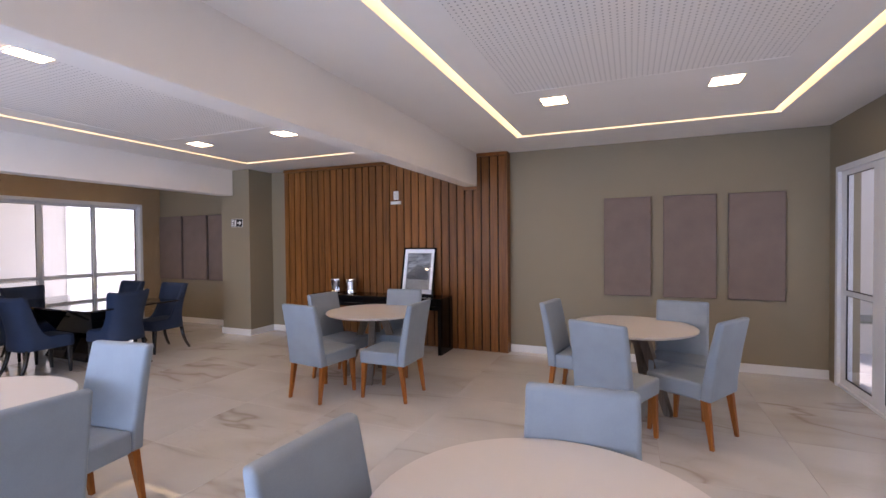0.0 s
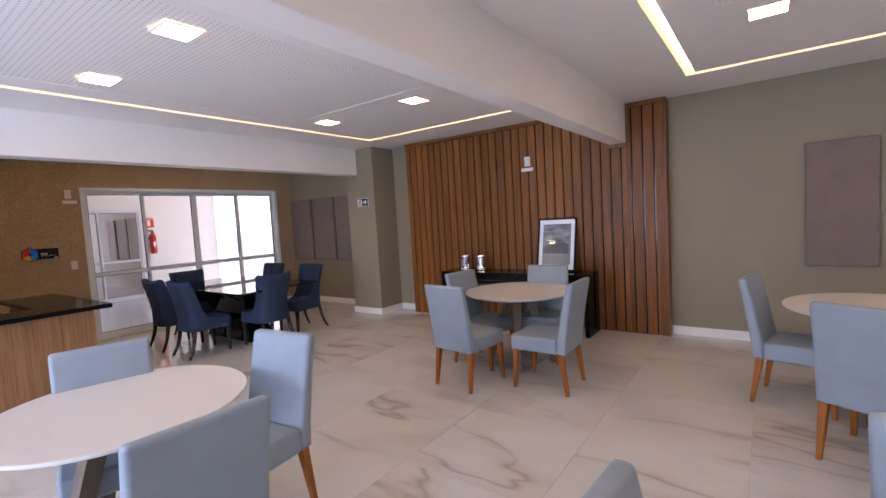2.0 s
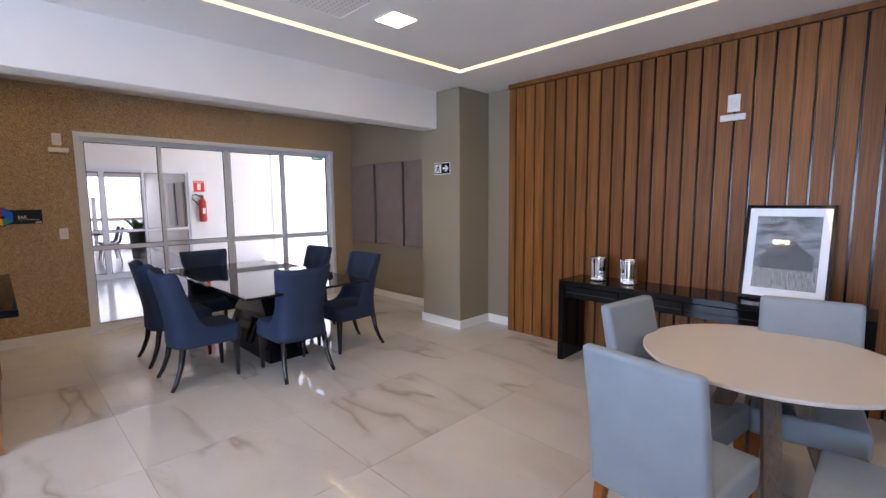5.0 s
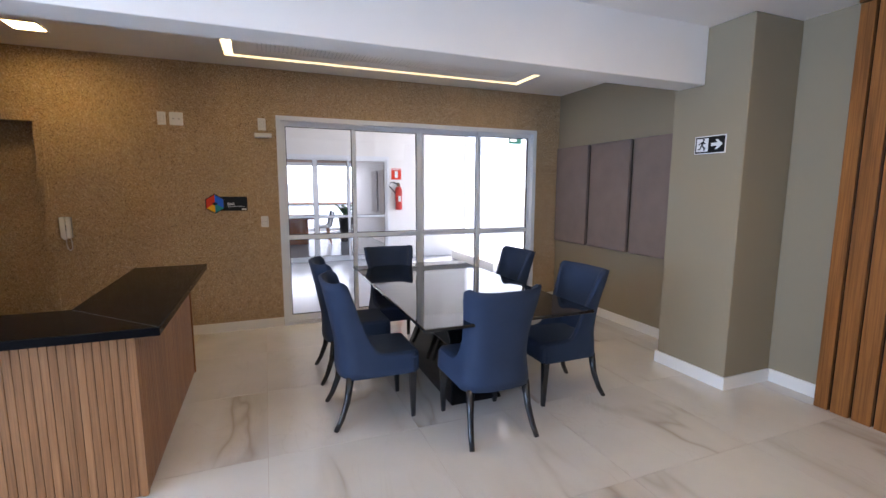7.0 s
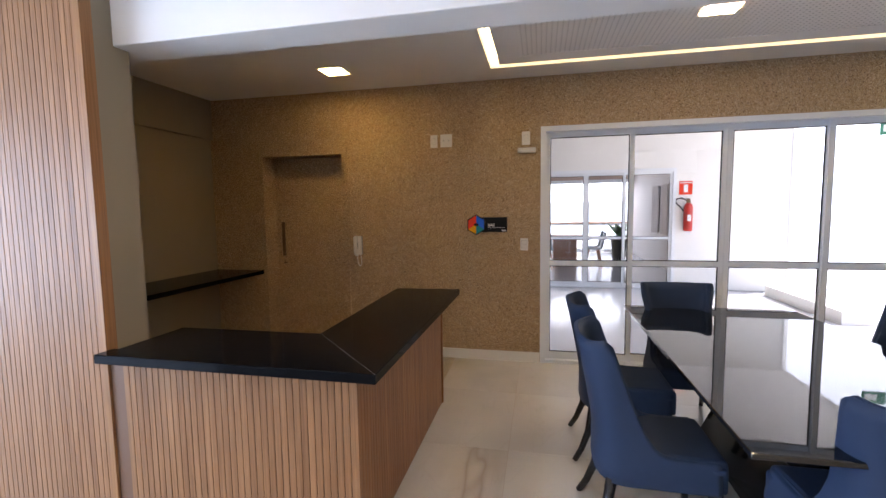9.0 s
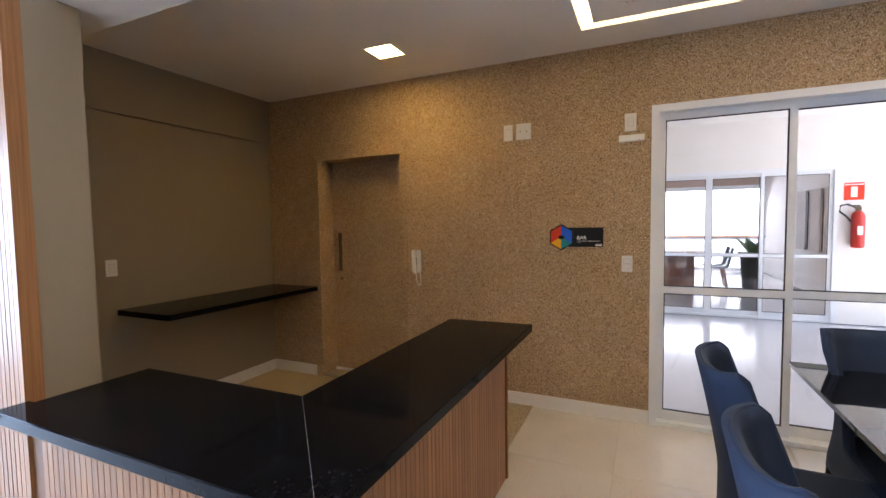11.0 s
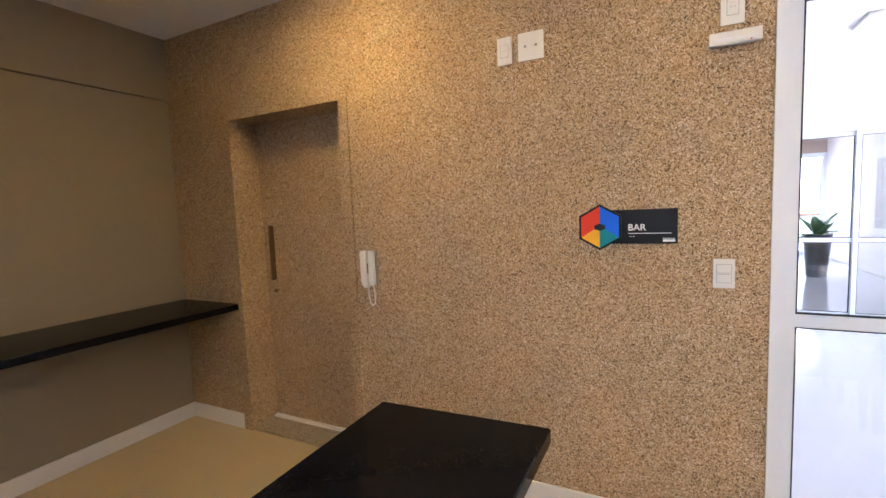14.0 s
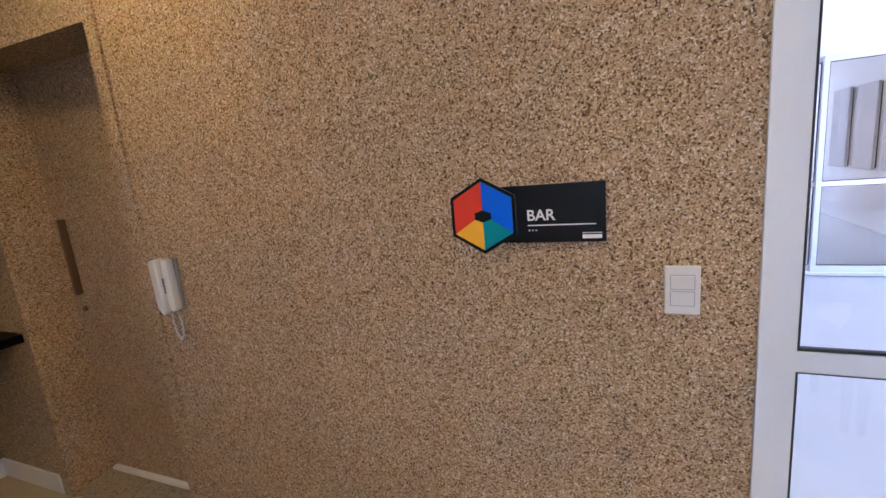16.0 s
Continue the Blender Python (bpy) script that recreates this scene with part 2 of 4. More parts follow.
TAUPE = plain("taupe_wall_paint", (0.275, 0.228, 0.156), 0.7, grain=180, relief=0.12, vary=0.05)
CEILING = plain("white_ceiling_paint", (0.84, 0.81, 0.78), 0.8, grain=150, relief=0.05, vary=0.03)
BEAM = plain("white_beam_paint", (0.83, 0.80, 0.77), 0.75, grain=150, relief=0.08, vary=0.03)
PERF = perforated("perforated_plasterboard")
BASEBOARD = plain("white_baseboard", (0.78, 0.76, 0.73), 0.35, vary=0.03)
STONE = pebbledash("washed_aggregate")
TILE = marble("polished_marble_tile")
GROUT = plain("grout", (0.42, 0.37, 0.31), 0.9)
BARFLOOR = plain("matte_beige_tile", (0.49, 0.385, 0.215), 0.45, vary=0.05)
THRESH = granite("speckled_granite", (0.36, 0.30, 0.20), (0.10, 0.08, 0.06), 0.3)
SLAT = wood("brown_slat_wood", (0.125, 0.042, 0.009), (0.36, 0.142, 0.036), vary=0.30)
RIB = wood("ribbed_light_wood", (0.215, 0.092, 0.036), (0.39, 0.192, 0.086), vary=0.16)
GROOVE = plain("dark_wood_groove", (0.165, 0.082, 0.042), 0.6)
EDGE = wood("orange_edge_wood", (0.27, 0.12, 0.045), (0.40, 0.20, 0.085), vary=0.05)
LEGWOOD = wood("honey_leg_wood", (0.27, 0.075, 0.012), (0.46, 0.155, 0.032), vary=0.15)
ASHWOOD = wood("grey_brown_wood", (0.12, 0.085, 0.06), (0.21, 0.155, 0.115), vary=0.1)
BACKING = plain("black_backing", (0.010, 0.010, 0.011), 0.16, vary=0.1, relief=0.0)
BLACKSTONE = granite("black_polished_stone", (0.005, 0.005, 0.006), (0.0065, 0.0065, 0.008), 0.08, 0.04)
LACQUER = plain("black_lacquer", (0.006, 0.006, 0.007), 0.03, vary=0.1, relief=0.0, spec=1.0)
GASKET = plain("black_rubber_gasket", (0.02, 0.02, 0.022), 0.6, relief=0.0)
CONSOLE = plain("black_console_lacquer", (0.006, 0.006, 0.007), 0.07, vary=0.1, relief=0.0, spec=0.22)
ALU = plain("white_aluminium", (0.76, 0.79, 0.83), 0.35, vary=0.03, relief=0.0)
PANEL = fabric("mauve_panel_cloth", (0.21, 0.158, 0.135), 0.1)
PALEPANEL = fabric("pale_panel_cloth", (0.50, 0.46, 0.46), 0.1)
UPHOLSTERY = fabric("grey_upholstery", (0.268, 0.320, 0.372), 0.05, 0.6, 350)
NAVY = fabric("charcoal_upholstery", (0.021, 0.038, 0.080), 0.02, 0.8, 350)
BLACKWOOD = plain("black_leg_paint", (0.012, 0.012, 0.014), 0.25, vary=0.1, relief=0.0)
TABLETOP = plain("matte_white_tabletop", (0.62, 0.585, 0.56), 0.4, vary=0.03, grain=90, relief=0.03)
PLASTIC = plain("white_plastic", (0.74, 0.73, 0.70), 0.35, vary=0.02, relief=0.0)
SEAMGREY = plain("pale_grey_seam", (0.42, 0.42, 0.43), 0.5, vary=0.02, relief=0.0)
GREYPLASTIC = plain("grey_plastic", (0.25, 0.25, 0.25), 0.4, vary=0.02, relief=0.0)
CHROME = material("silvered_glass", 0.06, 1.0, (0.80, 0.80, 0.82))
STEEL = material("brushed_steel", 0.3, 1.0, (0.45, 0.43, 0.40))
BRONZE = plain("bronze_handle", (0.15, 0.095, 0.05), 0.4, 0.5)
LAMPGLOW = emission("lamp_diffuser", (1.0, 0.76, 0.46), LAMP)
BARGLOW = emission("bar_lamp_diffuser", (1.0, 0.67, 0.24), BARLAMP)
SLOTGLOW = emission("strip_light", (1.0, 0.81, 0.44), STRIP)
BLACKSIGN = plain("black_sign_plate", (0.008, 0.008, 0.009), 0.3, vary=0.05, relief=0.0, spec=0.15)
WHITEINK = plain("white_lettering", (0.8, 0.8, 0.8), 0.5, relief=0.0)
RED = plain("red_enamel", (0.50, 0.025, 0.018), 0.3, vary=0.05, relief=0.0)
SIGNRED = plain("sign_red", (0.74, 0.05, 0.02), 0.3, relief=0.0, spec=0.2)
SIGNBLUE = plain("sign_blue", (0.01, 0.13, 0.78), 0.3, relief=0.0, spec=0.2)
SIGNTEAL = plain("sign_teal", (0.01, 0.26, 0.32), 0.3, relief=0.0, spec=0.2)
SIGNYELLOW = plain("sign_yellow", (0.88, 0.45, 0.015), 0.3, relief=0.0, spec=0.2)
SIGNGREEN = plain("sign_green", (0.01, 0.16, 0.09), 0.35, relief=0.0)
MATBOARD = plain("white_mat_board", (0.74, 0.75, 0.76), 0.6, relief=0.0)
PHOTO = photo("grey_photograph")
BARN = plain("dark_barn_print", (0.012, 0.012, 0.013), 0.5, vary=0.4, grain=120, relief=0.0)
ROOFPRINT = plain("pale_roof_print", (0.055, 0.057, 0.06), 0.5, vary=0.4, grain=120, relief=0.0)
WHITEWALL = plain("white_outer_wall", (0.80, 0.79, 0.77), 0.8, vary=0.03)
WHITEFLOOR = plain("white_outer_floor", (0.56, 0.57, 0.60), 0.15, vary=0.04, relief=0.0)
LEDGE = granite("green_granite", (0.20, 0.23, 0.20), (0.08, 0.09, 0.08), 0.3)
LEAF = plain("dark_green_leaf", (0.09, 0.26, 0.04), 0.4, vary=0.3, grain=20)
REDWOOD = wood("red_brown_wood", (0.30, 0.10, 0.04), (0.48, 0.19, 0.085))
POT = plain("black_pot", (0.015, 0.015, 0.017), 0.3)
ROOFORANGE = plain("orange_roof_tone", (0.45, 0.20, 0.07), 0.5)
BLIND = plain("taupe_lintel", (0.46, 0.35, 0.31), 0.8)
GLOWFAR = emission("backdrop_glow", (0.80, 0.88, 1.0), 0.9)
LOUNGE = plain("grey_lounge_paint", (0.68, 0.65, 0.65), 0.7, vary=0.04)
GLASS = material("clear_glass", 0.0, 0.0, (1, 1, 1))
GLASS.node_tree.nodes["Principled BSDF"].inputs["Transmission Weight"].default_value = 1.0
GLASS.node_tree.nodes["Principled BSDF"].inputs["IOR"].default_value = 1.45


# ---------------------------------------------------------------- mesh helpers
def box(bm, x0, x1, y0, y1, z0, z1, slot=0):
    v = [bm.verts.new((x, y, z)) for x in (x0, x1) for y in (y0, y1) for z in (z0, z1)]
    for f in ((0, 1, 3, 2), (4, 6, 7, 5), (0, 4, 5, 1), (2, 3, 7, 6), (0, 2, 6, 4), (1, 5, 7, 3)):
        bm.faces.new([v[i] for i in f]).material_index = slot
    return v


def boxes(*rows):
    bm = bmesh.new()
    for r in rows:
        box(bm, *r)
    return bm


def rounded(x0, x1, y0, y1, z0, z1, r=0.01, seg=2):
    bm = boxes((x0, x1, y0, y1, z0, z1))
    bmesh.ops.bevel(bm, geom=bm.edges[:], offset=r, segments=seg, profile=0.6, affect="EDGES")
    return bm


def prism(points, z0, z1, axis="z"):
    """A flat outline pulled straight: along z, or along x for points (y, z), or along y for points (x, z)."""
    bm = bmesh.new()

    def put(p, q, h):
        return {"z": (p, q, h), "x": (h, p, q), "y": (p, h, q)}[axis]

    lo = [bm.verts.new(put(p, q, z0)) for p, q in points]
    hi = [bm.verts.new(put(p, q, z1)) for p, q in points]
    n = len(points)
    bm.faces.new(lo)
    bm.faces.new(hi[::-1])
    for i in range(n):
        bm.faces.new((lo[i], lo[(i + 1) % n], hi[(i + 1) % n], hi[i]))
    bmesh.ops.recalc_face_normals(bm, faces=bm.faces[:])
    return bm


def lathe(profile, n=24):
    """Turns rows of (radius, z) round the z axis."""
    bm = bmesh.new()
    rings = [[bm.verts.new((r * math.cos(a), r * math.sin(a), z)) for a in (math.tau * i / n for i in range(n))] for r, z in profile]
    for a, b in zip(rings, rings[1:]):
        for i in range(n):
            bm.faces.new((a[i], a[(i + 1) % n], b[(i + 1) % n], b[i]))
    bm.faces.new(rings[0][::-1])
    bm.faces.new(rings[-1])
    return bm


def tapered(base, top, a, b):
    """A leg from the base square (half size a) to the top square (half size b)."""
    bm = bmesh.new()
    rings = []
    for (x, y, z), h in ((base, a), (top, b)):
        rings.append([bm.verts.new((x + s * h, y + t * h, z)) for s, t in ((-1, -1), (1, -1), (1, 1), (-1, 1))])
    for i in range(4):
        bm.faces.new((rings[0][i], rings[0][(i + 1) % 4], rings[1][(i + 1) % 4], rings[1][i]))
    bm.faces.new(rings[0][::-1])
    bm.faces.new(rings[1])
    bmesh.ops.bevel(bm, geom=bm.edges[:], offset=0.003, segments=1, affect="EDGES")
    return bm


def tube(points, radii, n=8):
    """A round bar through points, with a radius at each."""
    bm = bmesh.new()
    pts = [Vector(p) for p in points]
    rings = []
    for i, p in enumerate(pts):
        d = (pts[min(i + 1, len(pts) - 1)] - pts[max(i - 1, 0)]).normalized()
        q = d.to_track_quat("Z", "Y")
        r = radii[i] if isinstance(radii, (list, tuple)) else radii
        rings.append([bm.verts.new(p + q @ Vector((r * math.cos(math.tau * k / n), r * math.sin(math.tau * k / n), 0))) for k in range(n)])
    for a, b in zip(rings, rings[1:]):
        for k in range(n):
            bm.faces.new((a[k], a[(k + 1) % n], b[(k + 1) % n], b[k]))
    bm.faces.new(rings[0][::-1])
    bm.faces.new(rings[-1])
    return bm


def part(name, bm, mats, parent=None, label="", smooth=False, m=None):
    """Links a bmesh as one mesh object, under a thing or a part where one is given."""
    me = bpy.data.meshes.new(name)
    if m is not None:
        bm.transform(m)
    bmesh.ops.recalc_face_normals(bm, faces=bm.faces[:])
    if smooth:
        for f in bm.faces:
            f.smooth = True
    bm.to_mesh(me)
    bm.free()
    for mt in mats if isinstance(mats, (list, tuple)) else [mats]:
        me.materials.append(mt)
    ob = new(name, me)
    if smooth == "flat":
        mod = ob.modifiers.new("normals", "WEIGHTED_NORMAL")
        mod.weight = 80
    if parent:
        ob.parent = parent
    return tagged(ob, label) if label else ob


def thing(name, label, category, group="", m=None, kind=""):
    ob = new(name)
    ob.empty_display_size = 0.1
    if m is not None:
        ob.matrix_world = m
    return tagged(ob, label, category, group, kind)


def structure(name, bm, mats, label, category, smooth=False):
    return tagged(part(name, bm, mats, None, "", smooth), label, category, "", "structure")


def lettering(text, size, m, mat, parent, name="lettering", bold=0.0):
    cu = bpy.data.curves.new(name, "FONT")
    cu.body, cu.size, cu.extrude, cu.offset = text, size, 0.0006, bold
    tmp = new("tmp_text", cu)
    me = bpy.data.meshes.new_from_object(tmp.evaluated_get(bpy.context.evaluated_depsgraph_get()))
    bpy.data.objects.remove(tmp)
    me.transform(m)
    me.materials.append(mat)
    ob = new(name, me)
    ob.parent = parent
    return ob


# ---------------------------------------------------------------- the room's shell
H = 2.762                                 # ceiling
WX, EX, NY, SY = -8.49, 2.25, 6.24, -3.0   # inner wall faces
BX0, BX1 = -6.15, -5.915                   # beam between hall and bar side
AX0, AX1 = -1.915, -1.72                    # beam over the hall
BZ = 2.305
BARZ = 2.335                                # underside of both beams
DY0, DY1, DH = -0.325, 0.60, 2.12        # service door in the aggregate wall
GY0, GY1, GH = 2.645, 5.88, 2.296          # glazed doors in the aggregate wall
BARY = -0.97                               # bar's end wall
LOW = -0.028                               # the bar's floor lies a little lower

structure("wall_west", boxes(
    (WX - 0.25, WX, BARY - 0.2, DY0, LOW, H), (WX - 0.25, WX, DY0, DY1, DH, H), (WX - 0.25, WX, DY1, 1.584, LOW, H), (WX - 0.25, WX, 1.584, GY0, 0, H),
    (WX - 0.25, WX, GY0, GY1, GH, H), (WX - 0.25, WX, GY1, NY + 0.2, 0, H)),
    STONE, "tan washed-aggregate wall with a service door and glazed doors", "wall")
structure("wall_north", boxes((WX, EX + 0.2, NY, NY + 0.2, 0, H)), TAUPE, "taupe painted plaster wall", "wall")
structure("wall_bar", boxes((WX, -5.955, BARY - 0.2, BARY, LOW, H), (WX, -5.955, BARY, BARY + 0.03, 2.335, H)),
          TAUPE, "taupe painted bar wall with a shallow bulkhead", "wall")
structure("wall_partition", boxes((-6.0, -5.815, SY, 0.62, 0, H - 0.004)), TAUPE, "taupe partition wall beside the bar", "wall")
structure("wall_south", boxes((-5.815, EX + 0.2, SY - 0.2, SY, GH + 0.02, H), (-5.815, -5.4, SY - 0.2, SY, 0, GH + 0.02), (1.2, EX + 0.2, SY - 0.2, SY, 0, GH + 0.02)),
          TAUPE, "taupe wall over wide windows", "wall")
structure("wall_east", boxes((EX, EX + 0.2, SY, 1.3, 0, H), (EX, EX + 0.2, 1.3, 6.06, 2.28, H), (EX, EX + 0.2, 6.06, NY, 0, H)),
          TAUPE, "taupe wall with tall glazed doors", "wall")
structure("column", rounded(-6.19, -5.56, 5.72, NY, 0, H - 0.003, 0.006, 1), TAUPE, "taupe painted square column", "column")
structure("beam_bar", rounded(BX0, BX1, BARY, 5.718, BARZ, H + 0.05, 0.008, 2), BEAM, "white painted ceiling beam", "beam")
structure("beam_hall", rounded(AX0, AX1, SY, 6.10, BZ, H + 0.05, 0.010, 2), BEAM, "white painted ceiling beam", "beam")


def ceiling_bay(bm, x0, x1, y0, y1, s0, s1, t0, t1, w=0.085, lip=0.27, north=0.27):
    """A ceiling with a lit slot round a perforated field. Slots: 0 white, 1 perforated, 2 strip light."""
    z0, z1 = H, H + 0.06
    for r in ((x0, s0, y0, y1), (s1, x1, y0, y1), (s0, s1, y0, t0), (s0, s1, t1, y1)):
        box(bm, *r, z0, z1)
    i0, i1, j0, j1 = s0 + w, s1 - w, t0 + w, t1 - w
    for r in ((i0, i0 + lip, j0, j1), (i1 - lip, i1, j0, j1), (i0 + lip, i1 - lip, j0, j0 + lip), (i0 + lip, i1 - lip, j1 - north, j1)):
        box(bm, *r, z0, z1)
    box(bm, i0 + lip, i1 - lip, j0 + lip, j1 - north, z0 + 0.003, z1, 1)
    zt = H + 0.10
    for r in ((s0, i0, t0, t1), (i1, s1, t0, t1), (i0, i1, t0, j0), (i0, i1, j1, t1)):
        box(bm, *r, zt, zt + 0.02, 2)
    box(bm, s0 - 0.02, s1 + 0.02, t0 - 0.02, t1 + 0.02, zt + 0.022, zt + 0.04)
    for r in ((s0 - 0.02, s0, t0, t1), (s1, s1 + 0.02, t0, t1), (s0, s1, t0 - 0.02, t0), (s0, s1, t1, t1 + 0.02),):
        box(bm, *r, z1, zt + 0.022)


bm = bmesh.new()
ceiling_bay(bm, AX1, EX, SY, NY, -0.985, 1.60, -1.6, 5.40, north=1.5)
ceiling_bay(bm, BX1, AX0, SY, NY, -5.22, -2.595, -1.6, 5.36, north=1.5)
box(bm, WX, BX0, BARY, 1.6, H, H + 0.06)
ceiling_bay(bm, WX, BX0, 1.6, NY, -8.14, -6.55, 2.21, 5.36, lip=0.18, north=0.18)
structure("ceiling", bm, [CEILING, PERF, SLOTGLOW], "white ceiling with perforated fields framed by warm light strips", "ceiling")
structure("roof_slab", boxes((WX - 0.3, EX + 0.3, SY - 0.3, NY + 0.3, H + 0.2, H + 0.4)), CEILING, "concrete roof slab above the ceiling", "roof")


def baseboards():
    d = 0.014
    hall, bar = (0, 0.10), (LOW, 0.076)
    rows = ((WX, -6.19, NY - d, NY, hall), (-6.19 - d, -6.19, 5.72, NY - d, hall), (-6.19 - d, -5.56 + d, 5.72 - d, 5.72, hall), (-5.56, -5.56 + d, 5.72, NY - d, hall),
            (-5.56 + d, -5.15, NY - d, NY, hall), (-1.30, EX, NY - d, NY, hall), (WX, WX + d, BARY, DY0 - 0.09, bar), (WX, WX + d, DY1 + 0.07, 1.584, bar),
            (WX, WX + d, 1.585, GY0 - 0.002, hall), (WX, WX + d, GY1 + 0.002, NY - d, hall), (WX + d, -6.0, BARY, BARY + d, bar))
    for x0, x1, y0, y1, (z0, z1) in rows:
        structure("baseboard", boxes((x0, x1, y0, y1, z0, z1)), BASEBOARD, "white glossy baseboard along the wall", "baseboard")


baseboards()

# floor: grout bed, bar floor and threshold; tiles are laid at the end of the file
floor = structure("floor", boxes((WX - 0.25, EX + 0.2, 1.585, NY, -0.15, -0.003), (-6.0, EX + 0.2, SY - 0.2, 1.585, -0.15, -0.003)), GROUT, "polished cream marble-look tiles with brown veins", "floor")
structure("floor_bar", boxes((WX - 0.25, -6.0, BARY - 0.2, 1.584, -0.15, LOW)), BARFLOOR, "matte beige floor behind the bar", "floor")
tagged(part("threshold", boxes((WX + 0.014, -7.42, 1.585, 1.80, -0.002, 0.003)), THRESH), "speckled brown granite threshold strip at the bar", "threshold", "", "structure")


# ---------------------------------------------------------------- glazed doors
def glazing(name, along, face, lo, hi, top, leaves, rail, depth, label, cat="door", into=-1, splits=None, s=0.045, set_in=0.02, f=0.055):
    """A row of aluminium-framed glass leaves in a wall. along: 'y' for a wall in the plane x = face, 'x' for y = face."""
    root = thing(name, label, cat, "", None, "structure")

    def slab(a0, a1, d0, d1, z0, z1):
        d0, d1 = sorted((face + into * d0, face + into * d1))
        return boxes((d0, d1, a0, a1, z0, z1)) if along == "y" else boxes((a0, a1, d0, d1, z0, z1))

    part("door_frame", slab(lo, lo + f, -0.012, depth, 0, top), ALU, root)
    part("door_frame", slab(hi - f, hi, -0.012, depth, 0, top), ALU, root)
    part("door_frame", slab(lo + f, hi - f, -0.012, depth, top - f, top), ALU, root)
    part("sill", slab(lo + f, hi - f, 0.0, depth, -0.002, 0.03), ALU, root)
    step = (hi - lo - 2 * f) / leaves
    for i in range(leaves):
        a0, a1 = (splits[i], splits[i + 1]) if splits else (lo + f + i * step, lo + f + (i + 1) * step)
        d = set_in if i % 4 in (0, 3) else set_in + 0.035
        lap = 0.02 if i % 2 == 0 else -0.001
        rap = 0.02 if i % 2 else -0.001
        lap, rap = (rap, lap)
        g0, g1 = a0 - (lap if i else 0), a1 + (rap if i < leaves - 1 else 0)
        leaf = part("door_leaf", slab(g0, g0 + s, d, d + 0.03, 0.03, top - f), ALU, root)
        part("stile", slab(g1 - s, g1, d, d + 0.03, 0.03, top - f), ALU, leaf)
        for z0, z1 in ((0.03, 0.10), (rail - 0.025, rail + 0.025), (top - f - 0.05, top - f)):
            part("rail", slab(g0 + s, g1 - s, d, d + 0.03, z0, z1), ALU, leaf)
        for z0, z1 in ((0.10, rail - 0.025), (rail + 0.025, top - f - 0.05)):
            pane = part("pane", slab(g0 + s, g1 - s, d + 0.012, d + 0.016, z0, z1), GLASS, leaf)
            pane.visible_shadow = False
            e, c = 0.007, (g0 + s, g1 - s)
            ring = ((c[0], c[0] + e, z0, z1), (c[1] - e, c[1], z0, z1), (c[0] + e, c[1] - e, z0, z0 + e), (c[0] + e, c[1] - e, z1 - e, z1))
            d0, d1 = sorted((face + into * (d + 0.006), face + into * (d + 0.022)))
            rows = [(d0, d1, p, q, u, v) if along == "y" else (p, q, d0, d1, u, v) for p, q, u, v in ring]
            part("gasket", boxes(*rows), GASKET, leaf)
    return root


glazing("door_1", "y", WX, GY0, GY1, GH, 4, 0.988, 0.15, "white aluminium sliding glass doors, four leaves",
        splits=(2.695, 3.475, 4.285, 5.068, 5.835), s=0.042, set_in=0.055, f=0.05)
glazing("door_2", "y", EX, 1.3, 6.06, 2.28, 5, 0.985, 0.12, "white aluminium glass doors to the balcony", into=1,
        splits=(1.355, 2.30, 3.27, 4.24, 5.235, 6.005), s=0.105)
glazing("window_1", "x", SY, -5.4, 1.2, 2.26, 8, 0.945, 0.12, "white aluminium window wall", "window")

# service door: faced with the wall's own aggregate, with raised surround and pull
sd = thing("door_3", "narrow service door faced with tan aggregate", "door", "", None, "structure")
part("leaf", boxes((-8.739, -8.705, DY0, DY1, 0.007, DH)), STONE, sd)
for r in ((DY0 - 0.075, DY0, LOW, DH + 0.07), (DY1, DY1 + 0.06, LOW, DH + 0.07), (DY0, DY1, DH, DH + 0.07)):
    part("surround", boxes((WX, WX + 0.012, *r)), STONE, sd)
pull = part("pull", rounded(-8.704, -8.672, -0.248, -0.224, 1.02, 1.41, 0.006), BRONZE, sd, "dark bronze vertical pull")
part("keyhole", lathe([(0.014, 0), (0.014, 0.012)], 12), BRONZE, sd, m=pose(-8.704, -0.235, 0.94, 0, 90, 0))
part("door_sill", boxes((-8.735, -8.68, DY0, DY1, LOW, 0.006)), BASEBOARD, sd, "white sill")
part("recess_floor", boxes((-8.679, WX - 0.001, DY0, DY1, LOW, -0.012)), THRESH, sd, "speckled brown granite")


# ---------------------------------------------------------------- slatted wood wall
slat_wall = thing("slat_wall", "brown wooden plank cladding with black gaps, floor to ceiling", "wall cladding", "", None, "structure")
part("backing", boxes((-5.15, -1.306, 6.125, 6.20, 0, H - 0.004)), BACKING, slat_wall, "black gloss backing board")
slat_mesh = {}


def slat(x0, x1, z1):
    key = (round(x1 - x0, 4), z1)
    if key not in slat_mesh:
        slat_mesh[key] = rounded(0, x1 - x0, 0, 0.03, 0.0, z1, 0.002, 1)
        ob = part("plank", slat_mesh[key], SLAT, slat_wall)
        slat_mesh[key] = ob.data
    else:
        ob = new("plank", slat_mesh[key])
        ob.parent = slat_wall
    ob.location = (x0, 6.095, 0)


